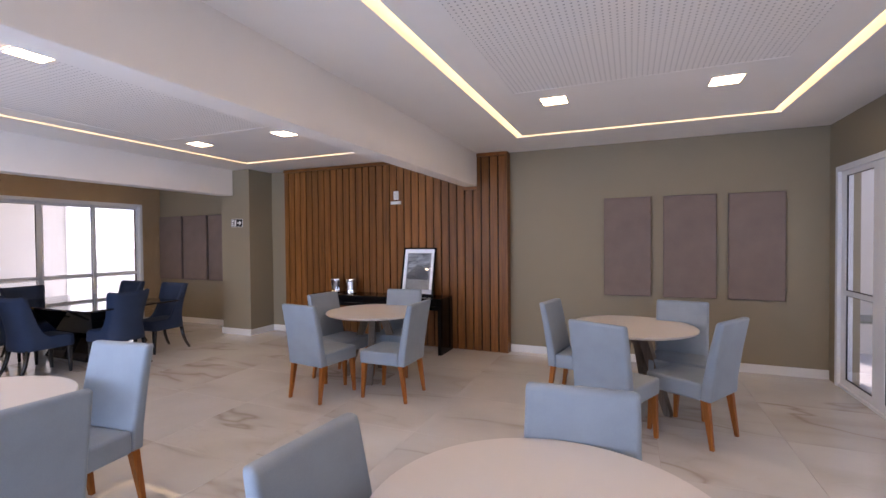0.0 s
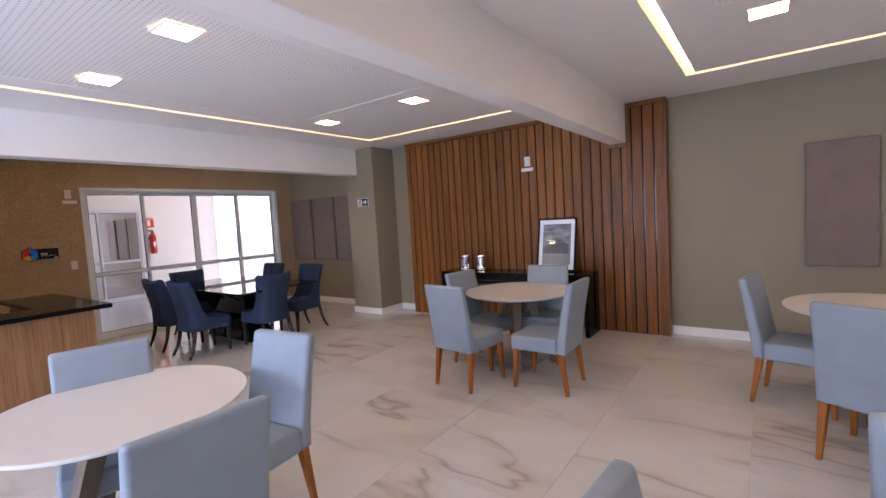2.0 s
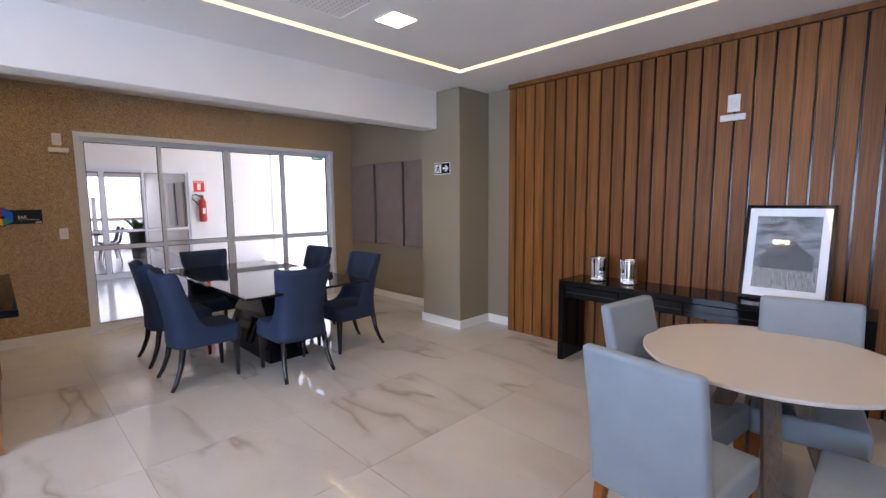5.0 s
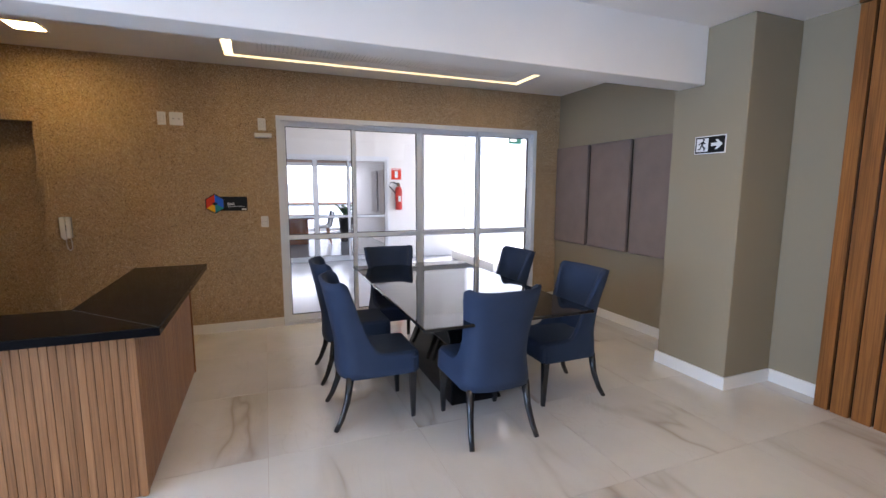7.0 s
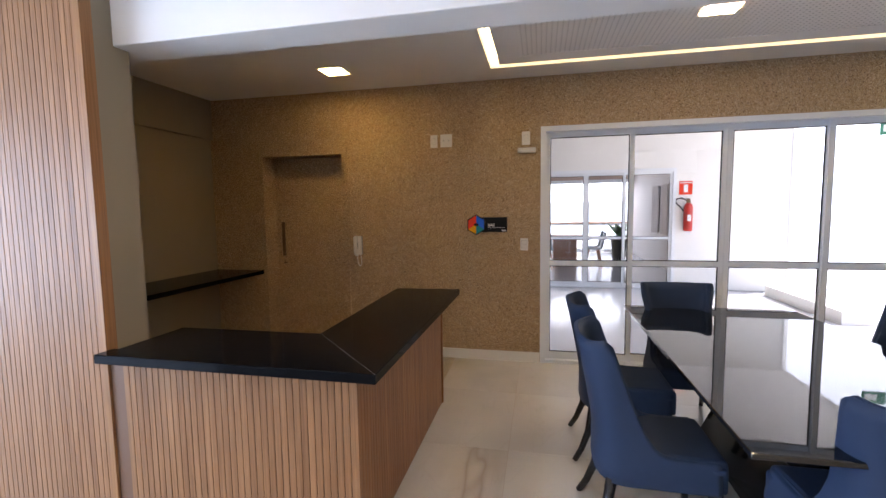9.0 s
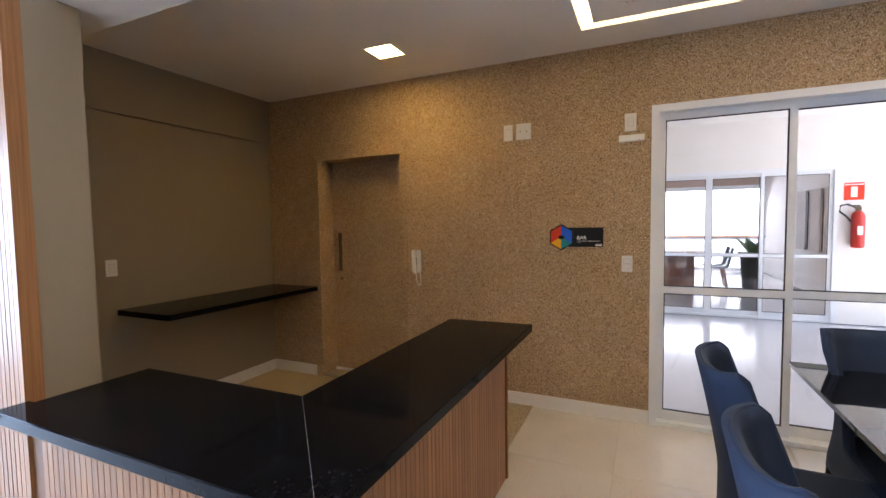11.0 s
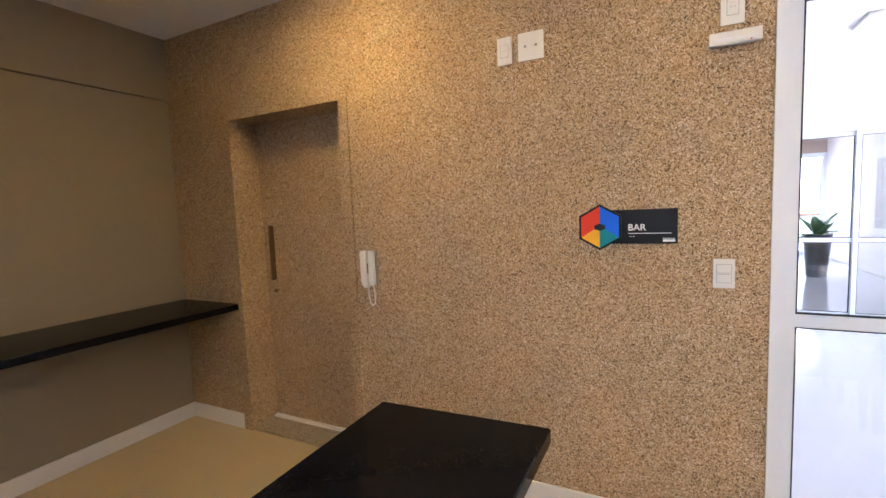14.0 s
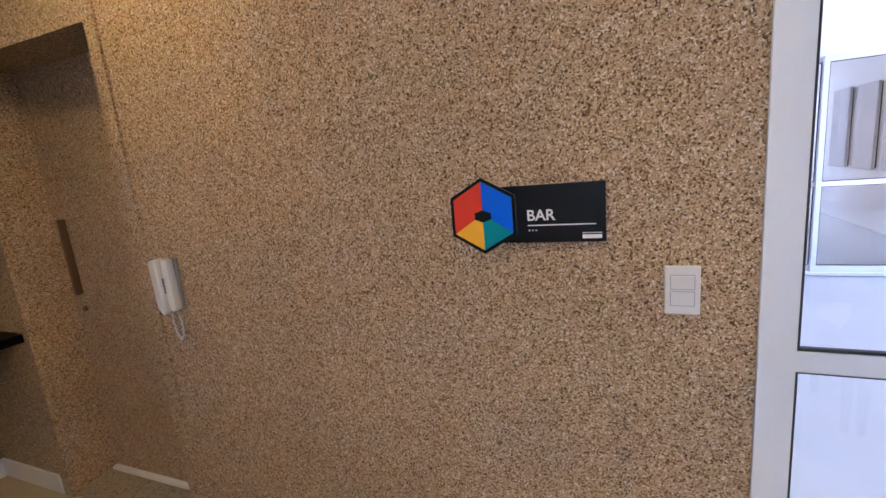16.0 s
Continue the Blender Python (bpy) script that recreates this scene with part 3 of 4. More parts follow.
edges = [-5.158] + [-5.058 + k * 0.1213 for k in range(31)] + [-1.298]
for a, b in zip(edges, edges[1:]):
    lo, hi = a + 0.0085, b - 0.0085
    cuts = [lo] + [c for c in (AX0 - 0.002, AX1 + 0.002) if lo < c < hi] + [hi]
    for p, q in zip(cuts, cuts[1:]):
        slat(p, q, BZ - 0.05 if AX0 < (p + q) / 2 < AX1 else H - 0.055)
part("trim_rail", boxes((-5.15, AX0 - 0.002, 6.075, 6.124, H - 0.05, H - 0.005)), SLAT, slat_wall)
part("trim_rail", boxes((AX1 + 0.002, -1.306, 6.075, 6.124, H - 0.05, H - 0.005)), SLAT, slat_wall)
part("trim_rail", boxes((AX0 - 0.002, AX1 + 0.002, 6.075, 6.124, BZ - 0.045, BZ - 0.003)), SLAT, slat_wall)
part("end_board", boxes((-1.306, -1.286, 6.085, NY - 0.002, 0, H - 0.004)), SLAT, slat_wall)


# ---------------------------------------------------------------- cloth panels, lamps, wall devices
def acoustic_panel(x0, x1):
    root = thing("acoustic_panel", "mauve cloth-covered acoustic wall panel", "wall panel", "acoustic panels", pose((x0 + x1) / 2, NY, 1.455))
    w = (x1 - x0) / 2
    part("cushion", rounded(-w, w, -0.062, -0.020, -0.615, 0.615, 0.012, 3), PANEL, root, smooth="flat")
    # black inset board paints the shade between cushion and wall
    part("back_frame", boxes((-w + 0.02, w - 0.02, -0.0195, -0.001, -0.595, 0.595)), BACKING, root, "black inset board painting the shadow gap")


for x0, x1 in ((-0.055, 0.49), (0.625, 1.185), (1.30, 1.85), (-8.44, -7.81), (-7.76, -7.13), (-7.08, -6.46)):
    acoustic_panel(x0, x1)


def ceiling_light(x, y, w=0.205, glow=None):
    root = thing("ceiling_light", "square warm-white recessed ceiling light, switched on", "ceiling light", "ceiling lights", pose(x, y, H))
    h, f = w / 2, 0.012
    for r in ((-h - f, -h, -h - f, h + f), (h, h + f, -h - f, h + f), (-h, h, -h - f, -h), (-h, h, h, h + f)):
        part("frame", boxes((*r, -0.008, -0.001)), PLASTIC, root)
    part("diffuser", boxes((-h, h, -h, h, -0.005, -0.001)), glow or LAMPGLOW, root)


for x, y in ((-0.35, 4.12), (0.935, 4.15), (-0.35, 1.80), (0.935, 1.80), (-3.29, 4.07), (-4.61, 4.06), (-3.25, 1.77), (-4.53, 1.76),
             (-7.28, 3.75)):
    ceiling_light(x, y)
ceiling_light(-7.85, 0.855, glow=BARGLOW)


def wall_plate(name, label, category, m, w, h, marks):
    """A plastic plate on a wall that faces -y in its own frame; marks: raised keys or holes (x0, x1, z0, z1, dark)."""
    root = thing(name, label, category, "wall plates", m)
    part("plate", rounded(-w / 2, w / 2, -0.010, -0.001, -h / 2, h / 2, 0.003, 2), PLASTIC, root, smooth="flat")
    for x0, x1, z0, z1, dark in marks:
        if not dark:
            part("seam", boxes((x0 - 0.0022, x1 + 0.0022, -0.0106, -0.0101, z0 - 0.0022, z1 + 0.0022)), SEAMGREY, root)
        part("hole" if dark else "key", rounded(x0, x1, -0.013, -0.009, z0, z1, 0.001, 1), GREYPLASTIC if dark else PLASTIC, root)


def on_west(y, z):
    return pose(WX, y, z, 0, 0, 90)


def on_bar(x, z):
    return pose(x, BARY, z, 0, 0, 180)


KEY2 = ((-0.024, 0.024, 0.004, 0.036, False), (-0.024, 0.024, -0.036, -0.004, False))
PLUG = ((-0.018, 0.018, -0.028, 0.028, False), (-0.009, -0.003, -0.003, 0.003, True), (0.003, 0.009, -0.003, 0.003, True))
wall_plate("light_switch", "white two-key light switch on the aggregate wall", "light switch", on_west(2.492, 1.176), 0.075, 0.118, KEY2)
wall_plate("power_socket", "small white power socket high on the aggregate wall", "socket", on_west(1.602, 2.203), 0.072, 0.125, PLUG)
wall_plate("data_socket", "square white double socket high on the aggregate wall", "socket", on_west(1.727, 2.205), 0.118, 0.125,
           ((-0.03, -0.02, -0.005, 0.005, True), (0.02, 0.03, -0.005, 0.005, True)))
wall_plate("power_socket", "white socket beside the glazed doors", "socket", on_west(2.507, 2.195), 0.078, 0.125, PLUG)
wall_plate("power_socket", "white socket on the bar wall", "socket", on_bar(-6.73, 1.195), 0.078, 0.122, PLUG)
wall_plate("power_socket", "white socket on the bar wall", "socket", on_bar(-6.93, 1.195), 0.078, 0.122, PLUG)
wall_plate("power_socket", "white socket on the wooden slats", "socket", pose(-3.0, 6.094, 2.235), 0.085, 0.13, PLUG)


def emergency_light(m, label):
    root = thing("emergency_light", label, "emergency light", "emergency lights", m)
    part("housing", rounded(-0.085, 0.085, -0.03, -0.001, -0.024, 0.024, 0.005, 2), PLASTIC, root, smooth="flat")
    part("lens", rounded(-0.07, 0.07, -0.033, -0.029, -0.016, 0.004, 0.001, 1), MATBOARD, root)
    part("indicator", lathe([(0.003, 0), (0.003, 0.006)], 8), SIGNRED, root, m=pose(0.05, -0.03, -0.018, 90))


emergency_light(on_west(2.515, 2.08), "white emergency light bar under a socket")
emergency_light(pose(-3.0, 6.094, 2.125), "white emergency light bar on the wooden slats")


def door_phone():
    root = thing("door_phone", "white wall handset with coiled cord hanging", "intercom", "", on_west(0.765, 1.155) @ Matrix.Diagonal((1.05, 1.0, 1.08, 1)))
    part("back_plate", boxes((0.004, 0.043, -0.012, -0.001, -0.084, 0.094)), GREYPLASTIC, root, "dark grey back plate")
    cradle = prism([(0.008, 0.098), (0.036, 0.096), (0.040, -0.086), (0.018, -0.090), (0.008, -0.062)], -0.046, -0.0121, "y")
    bmesh.ops.bevel(cradle, geom=cradle.edges[:], offset=0.004, segments=2, affect="EDGES")
    part("cradle", cradle, PLASTIC, root, smooth="flat")
    grip = prism([(-0.036, 0.096), (0.002, 0.102), (0.006, -0.060), (0.013, -0.092), (-0.010, -0.102), (-0.032, -0.074)], -0.062, -0.016, "y")
    bmesh.ops.bevel(grip, geom=grip.edges[:], offset=0.006, segments=3, affect="EDGES")
    part("handset", grip, PLASTIC, root, smooth="flat")
    for k in range(5):
        part("slot", boxes((0.0035, 0.0075, -0.047, -0.030, -0.022 + k * 0.011, -0.014 + k * 0.011)), GASKET, root)
    pts = [(0.0, -0.03, -0.085), (-0.004, -0.03, -0.13), (0.004, -0.03, -0.175), (0.02, -0.03, -0.197), (0.036, -0.03, -0.18), (0.038, -0.03, -0.13), (0.03, -0.03, -0.087)]
    fine = []
    for i in range(len(pts) - 1):
        for k in range(10):
            a = math.tau * (i * 10 + k) / 3.3
            p = Vector(pts[i]).lerp(Vector(pts[i + 1]), k / 10)
            fine.append((p.x + 0.003 * math.cos(a), p.y + 0.003 * math.sin(a), p.z))
    part("cord", tube(fine, 0.0036, 6), PLASTIC, root, smooth=True)


door_phone()


def bar_sign():
    root = thing("wall_sign", "black room sign reading BAR with a multicoloured hexagon", "sign", "", on_west(2.022, 1.37) @ Matrix.Diagonal((1.08, 1.0, 1.08, 1)))
    part("plate", rounded(0.0, 0.283, -0.010, -0.003, -0.068, 0.068, 0.001, 1), BLACKSIGN, root)
    R = 0.094

    def hexa(r):
        return [(r * math.sin(math.tau * k / 6), r * math.cos(math.tau * k / 6)) for k in range(6)]

    part("hexagon", prism(hexa(R), -0.016, -0.0101, "y"), BLACKSIGN, root)
    o, i = hexa(R * 0.90), [(p, q * 0.62) for p, q in hexa(R * 0.26)]
    for quad, mt in (((o[0], o[1], i[1], i[0]), SIGNBLUE), ((o[1], o[2], i[2], i[1]), SIGNBLUE), ((o[2], o[3], i[3], i[2]), SIGNTEAL),
                     ((o[3], o[4], i[4], i[3]), SIGNYELLOW), ((o[4], o[5], i[5], i[4]), SIGNRED), ((o[5], o[0], i[0], i[5]), SIGNRED)):
        part("facet", prism([quad[0], quad[1], quad[2], quad[3]], -0.0175, -0.0161, "y"), mt, root)
    lettering("BAR", 0.036, pose(0.106, -0.0108, -0.015, 90), WHITEINK, root, bold=0.0006)
    part("rule", boxes((0.108, 0.262, -0.0112, -0.0101, -0.028, -0.0255)), WHITEINK, root)
    for k in range(3):
        part("dot", boxes((0.110 + k * 0.008, 0.113 + k * 0.008, -0.0112, -0.0101, -0.040, -0.037)), WHITEINK, root)
    part("mark", boxes((0.232, 0.274, -0.0112, -0.0101, -0.060, -0.051)), WHITEINK, root)
    part("mark", boxes((0.232, 0.274, -0.0112, -0.0101, -0.048, -0.046)), WHITEINK, root)


bar_sign()


def exit_sign():
    root = thing("exit_sign", "small black and white emergency exit sign on the column", "sign", "", pose(-5.83, 5.72, 1.875))
    part("plate", boxes((-0.13, 0.13, -0.006, -0.001, -0.068, 0.068)), WHITEINK, root)
    part("field", boxes((-0.123, 0.123, -0.0075, -0.0061, -0.061, 0.061)), BLACKSIGN, root)
    part("doorway", boxes((-0.112, -0.012, -0.009, -0.0076, -0.05, 0.05)), WHITEINK, root)
    fig = [(-0.075, 0.02), (-0.055, 0.03), (-0.035, 0.012), (-0.043, 0.006), (-0.052, 0.015), (-0.055, -0.005), (-0.035, -0.02), (-0.04, -0.042), (-0.05, -0.04),
           (-0.048, -0.024), (-0.066, -0.012), (-0.078, -0.035), (-0.1, -0.036), (-0.1, -0.028), (-0.084, -0.026), (-0.07, 0.006), (-0.078, 0.012), (-0.09, 0.0), (-0.096, 0.006)]
    part("pictogram", prism(fig, -0.0105, -0.0091, "y"), BLACKSIGN, root)
    part("pictogram", lathe([(0.009, 0), (0.009, 0.0014)], 12), BLACKSIGN, root, m=pose(-0.05, -0.0091, 0.039, 90))
    part("arrow", prism([(0.012, 0.012), (0.062, 0.012), (0.045, 0.036), (0.066, 0.036), (0.106, 0.0), (0.066, -0.036), (0.045, -0.036), (0.062, -0.012), (0.012, -0.012)],
                        -0.009, -0.0076, "y"), WHITEINK, root)


exit_sign()


# ---------------------------------------------------------------- bar
CTOP = 0.893


def bar_counter():
    root = thing("bar_counter", "L-shaped bar counter clad in light ribbed wood", "counter")
    part("carcass", boxes((-7.395, -5.768, 1.58, 1.885, 0.002, CTOP - 0.047), (-6.05, -5.768, 0.625, 1.58, 0.002, CTOP - 0.047)), GROOVE, root)
    step, w = 0.033, 0.0314
    shared = {}

    def rib(m, key):
        if key not in shared:
            shared[key] = part("rib", rounded(-w / 2, w / 2, -0.0065, 0.0, 0.004, CTOP - 0.048, 0.0018, 1), RIB, root, m=None)
            ob = shared[key]
        else:
            ob = new("rib", shared[key].data)
            ob.parent = root
        ob.matrix_local = m

    n = int((7.39 - 5.77) / step)
    for k in range(n):
        rib(pose(-7.375 + k * step, 1.8855, 0, 0, 0, 180), "a")
    for k in range(int((1.885 - 0.69) / step)):
        rib(pose(-5.7675, 0.72 + k * step, 0, 0, 0, 90), "a")
    part("corner_post", boxes((-5.79, -5.756, 1.872, 1.897, 0.004, CTOP - 0.048)), RIB, root)
    part("end_panel", boxes((-7.42, -7.396, 1.58, 1.90, 0.002, CTOP - 0.047)), SLAT, root)
    top = prism([(-7.525, 2.02), (-7.50, 1.505), (-6.15, 1.53), (-6.14, 0.705), (-5.748, 0.705), (-5.748, 0.672), (-5.65, 0.672), (-5.645, 2.025)], CTOP - 0.042, CTOP)
    bmesh.ops.bevel(top, geom=[e for e in top.edges], offset=0.0035, segments=1, affect="EDGES")
    wt = thing("worktop", "black polished stone worktop on the bar counter", "worktop")
    part("slab", top, BLACKSTONE, wt)
    part("joint", boxes((0.0, 0.70, -0.0006, 0.0006, -0.001, 0.0004)), GREYPLASTIC, wt, "thin grey mitre joint", m=pose(-6.148, 1.532, CTOP, 0, 0, 44.3))


bar_counter()


def bar_shelf():
    root = thing("wall_shelf", "black polished stone shelf fixed to the bar wall", "shelf")
    pts = [(WX + 0.001, BARY + 0.001), (-6.955, BARY + 0.001), (-6.955, -0.43)]
    pts += [(-6.985 + 0.03 * math.cos(a), -0.43 + 0.045 * math.sin(a)) for a in (radians(k * 22.5) for k in range(1, 5))]
    pts += [(WX + 0.001, -0.37)]
    bm = prism(pts, 0.837, 0.879)
    bmesh.ops.bevel(bm, geom=bm.edges[:], offset=0.003, segments=1, affect="EDGES")
    part("slab", bm, BLACKSTONE, root)


bar_shelf()


def ribbed_wall():
    root = thing("ribbed_panel", "light ribbed wood cladding on the partition wall", "wall cladding", "", None, "structure")
    part("backing", boxes((-5.814, -5.775, -2.9, 0.590, 0.002, H - 0.004)), GROOVE, root)
    part("edge_board", boxes((-5.814, -5.755, 0.592, 0.623, 0.002, H - 0.006)), EDGE, root, "orange wood edge board")
    step, w = 0.033, 0.0314
    first = None
    for k in range(int((0.58 + 2.3) / step)):
        m = pose(-5.7745, 0.575 - k * step, 0, 0, 0, 90)
        if first is None:
            first = part("rib", rounded(-w / 2, w / 2, -0.0065, 0.0, 0.004, H - 0.006, 0.0018, 1), RIB, root)
            ob = first
        else:
            ob = new("rib", first.data)
            ob.parent = root
        ob.matrix_local = m


ribbed_wall()


# ---------------------------------------------------------------- chairs and tables
def side_chair(m, label="grey upholstered dining chair with honey wood legs", group="grey chairs"):
    """Faces +y; the origin lies on the floor under the seat."""
    root = thing("dining_chair", label, "chair", group, m)
    seat = rounded(-0.225, 0.225, -0.20, 0.225, 0.345, 0.475, 0.022, 3)
    for v in seat.verts:
        if v.co.z > 0.45:
            v.co.z += 0.012 * (1 - (v.co.x / 0.225) ** 2) * (1 - (v.co.y / 0.225) ** 2)
    part("seat", seat, UPHOLSTERY, root, smooth="flat")
    back = rounded(-0.225, 0.225, -0.275, -0.195, 0.345, 0.947, 0.024, 3)
    bmesh.ops.bisect_plane(back, geom=back.verts[:] + back.edges[:] + back.faces[:], plane_co=(0, 0, 0.475), plane_no=(0, 0, 1))
    bmesh.ops.bisect_plane(back, geom=back.verts[:] + back.edges[:] + back.faces[:], plane_co=(0, 0, 0.70), plane_no=(0, 0, 1))
    for v in back.verts:
        k = max(0.0, (v.co.z - 0.40) / 0.54)
        v.co.y -= 0.085 * k ** 1.3
        if v.co.y > -0.24 - 0.085 * k:
            v.co.y -= 0.022 * k
    part("backrest", back, UPHOLSTERY, root, smooth="flat")
    for sx in (-1, 1):
        part("leg", tapered((sx * 0.205, 0.205, 0), (sx * 0.195, 0.185, 0.35), 0.014, 0.024), LEGWOOD, root)
        part("leg", tapered((sx * 0.205, -0.275, 0), (sx * 0.195, -0.225, 0.35), 0.014, 0.024), LEGWOOD, root)
    return root


def round_table(x, y, turn=0):
    root = thing("round_table", "round white-topped table on splayed grey-brown wooden legs", "table", "round tables", pose(x, y, 0, 0, 0, turn))
    part("tabletop", lathe([(0.50, 0.718), (0.54, 0.730), (0.547, 0.736), (0.547, 0.747), (0.543, 0.750)], 72), TABLETOP, root)
    for k in range(4):
        a = k * 90
        leg = prism([(0.30, 0.0), (0.36, 0.0), (0.135, 0.717), (0.045, 0.717)], -0.034, 0.034, "y")
        part("leg", leg, ASHWOOD, root, m=pose(0, 0, 0, 0, 0, a))
    part("hub", rounded(-0.06, 0.06, -0.06, 0.06, 0.60, 0.7175, 0.004, 1), ASHWOOD, root)
    part("cross_bar", boxes((-0.25, 0.25, -0.015, 0.015, 0.700, 0.7175)), ASHWOOD, root)


def chair_at(bx, by, turn, label=None):
    """bx, by: the middle of the backrest's foot; turn 0 faces +y."""
    m = pose(bx, by, 0, 0, 0, turn) @ pose(0, 0.265, 0)
    return copy_thing(proto, m)


proto = side_chair(pose(-2.665, 3.61, 0, 0, 0, -8) @ pose(0, 0.265, 0))
T1, T2, T3, T4 = (-2.46, 4.57), (0.27, 4.63), (0.05, 1.41), (-2.87, 1.17)
for (x, y), turn in ((T1, 20), (T2, 65), (T3, 30), (T4, 10)):
    round_table(x, y, turn)
for row in ((-1.725, 4.10, 90), (-3.02, 4.42, -98), (-2.35, 5.05, 188),
            (-0.415, 4.645, -102), (0.06, 3.62, -25), (0.91, 4.055, 58), (0.71, 4.96, 170),
            (0.08, 1.97, 183), (-0.60, 1.245, -95),
            (-2.605, 1.83, 187), (-3.32, 1.24, -104), (-1.91, 1.07, 86)):
    chair_at(*row)


def scoop_chair(m):
    """Upholstered chair whose back sweeps forward into the seat; faces +y."""
    root = thing("scoop_chair", "charcoal upholstered dining chair with a curved back and black legs", "chair", "charcoal chairs", m)
    bm = bmesh.new()
    cols, rows, th = 72, 12, 0.042

    def plan(s):
        a = abs(s)
        sg = 1 if s >= 0 else -1
        if a < 0.56:
            t = a / 0.56 * math.pi / 2
            return sg * 0.235 * math.sin(t) ** 0.75, -0.245 + 0.14 * (1 - max(0.0, math.cos(t)) ** 0.75)
        k = (a - 0.56) / 0.44
        return sg * (0.235 + 0.004 * k), -0.105 + 0.35 * k

    def top(s):
        a = abs(s)
        if a < 0.50:
            return 0.945 + 0.012 * (a / 0.50) ** 3
        if a < 0.56:
            return 0.957 - 0.027 * ((a - 0.50) / 0.06) ** 2
        k = (a - 0.56) / 0.44
        return 0.455 + 0.475 * (1 - k) ** 8.5

    outer, inner = [], []
    for i in range(cols + 1):
        s = -1 + 2 * i / cols
        px, py = plan(s)
        q0, q1 = plan(max(-1, s - 0.02)), plan(min(1, s + 0.02))
        d = Vector((q1[0] - q0[0], q1[1] - q0[1], 0)).normalized()
        nrm = Vector((d.y, -d.x, 0))
        co, ci = [], []
        for j in range(rows + 1):
            z = 0.325 + (top(s) - 0.325) * j / rows
            k = max(0.0, (z - 0.5) / 0.45)
            waist = -0.035 * math.sin(min(1, max(0, (z - 0.36) / 0.5)) * math.pi) * (abs(px) / 0.245)
            sx = (1 + waist / 0.245 + 0.06 * k * k)
            y = py - 0.07 * k - 0.02 * k * k
            co.append(bm.verts.new((px * sx, y, z)))
            ci.append(bm.verts.new((px * sx - nrm.x * th, y - nrm.y * th, z - (0.004 if j == rows else 0))))
        outer.append(co)
        inner.append(ci)
    for i in range(cols):
        for j in range(rows):
            bm.faces.new((outer[i][j], outer[i + 1][j], outer[i + 1][j + 1], outer[i][j + 1]))
            bm.faces.new((inner[i][j], inner[i][j + 1], inner[i + 1][j + 1], inner[i + 1][j]))
        bm.faces.new((outer[i][rows], outer[i + 1][rows], inner[i + 1][rows], inner[i][rows]))
        bm.faces.new((outer[i][0], inner[i][0], inner[i + 1][0], outer[i + 1][0]))
    for i in (0, cols):
        for j in range(rows):
            bm.faces.new((outer[i][j], outer[i][j + 1], inner[i][j + 1], inner[i][j]))
    rim = [(o[-1].co + n[-1].co) / 2 for o, n in zip(outer, inner)]
    part("backrest", bm, NAVY, root, smooth=True)
    part("piping", tube(rim, 0.0065, 6), NAVY, root, smooth=True)
    seat = rounded(-0.215, 0.215, -0.20, 0.28, 0.33, 0.462, 0.03, 3)
    for v in seat.verts:
        if v.co.z > 0.43:
            v.co.z += 0.022 * (1 - (v.co.x / 0.215) ** 2) * max(0, 1 - (v.co.y / 0.28) ** 2)
        if v.co.y < -0.1:
            v.co.x *= 0.88
    part("seat", seat, NAVY, root, smooth="flat")
    part("apron", rounded(-0.228, 0.228, 0.20, 0.273, 0.325, 0.44, 0.02, 3), NAVY, root, smooth="flat")
    for sx in (-1, 1):
        part("leg", tapered((sx * 0.20, 0.235, 0), (sx * 0.205, 0.23, 0.33), 0.013, 0.023), BLACKWOOD, root)
        part("leg", tube([(sx * 0.222, -0.285, 0), (sx * 0.212, -0.245, 0.07), (sx * 0.20, -0.205, 0.18), (sx * 0.19, -0.18, 0.335)],
                         [0.016, 0.018, 0.021, 0.026], 8), BLACKWOOD, root, smooth=True)
    return root


sc = scoop_chair(pose(-6.245, 3.14, 0, 0, 0, 0))
for x, y, turn in ((-6.98, 3.14, 0), (-5.80, 3.79, 90), (-7.43, 3.635, -90), (-6.04, 4.51, 180), (-7.04, 4.535, 180)):
    copy_thing(sc, pose(x, y, 0, 0, 0, turn))


def glass_table():
    root = thing("dining_table", "rectangular black glass-topped dining table on an hourglass base", "table", "", pose(-6.65, 3.87, 0))
    part("tabletop", rounded(-1.09, 1.09, -0.58, 0.58, 0.738, 0.760, 0.003, 1), LACQUER, root, "glossy black glass top")
    bm = bmesh.new()
    rings = []
    for hx, hy, z in ((0.575, 0.20, 0.0), (0.40, 0.13, 0.36), (0.72, 0.33, 0.7375)):
        rings.append([bm.verts.new((sx * hx, sy * hy, z)) for sx, sy in ((-1, -1), (1, -1), (1, 1), (-1, 1))])
    for a, b in zip(rings, rings[1:]):
        for i in range(4):
            bm.faces.new((a[i], a[(i + 1) % 4], b[(i + 1) % 4], b[i]))
    bm.faces.new(rings[0][::-1])
    bm.faces.new(rings[-1])
    bmesh.ops.bevel(bm, geom=bm.edges[:], offset=0.004, segments=1, affect="EDGES")
    part("pedestal", bm, CONSOLE, root)


glass_table()


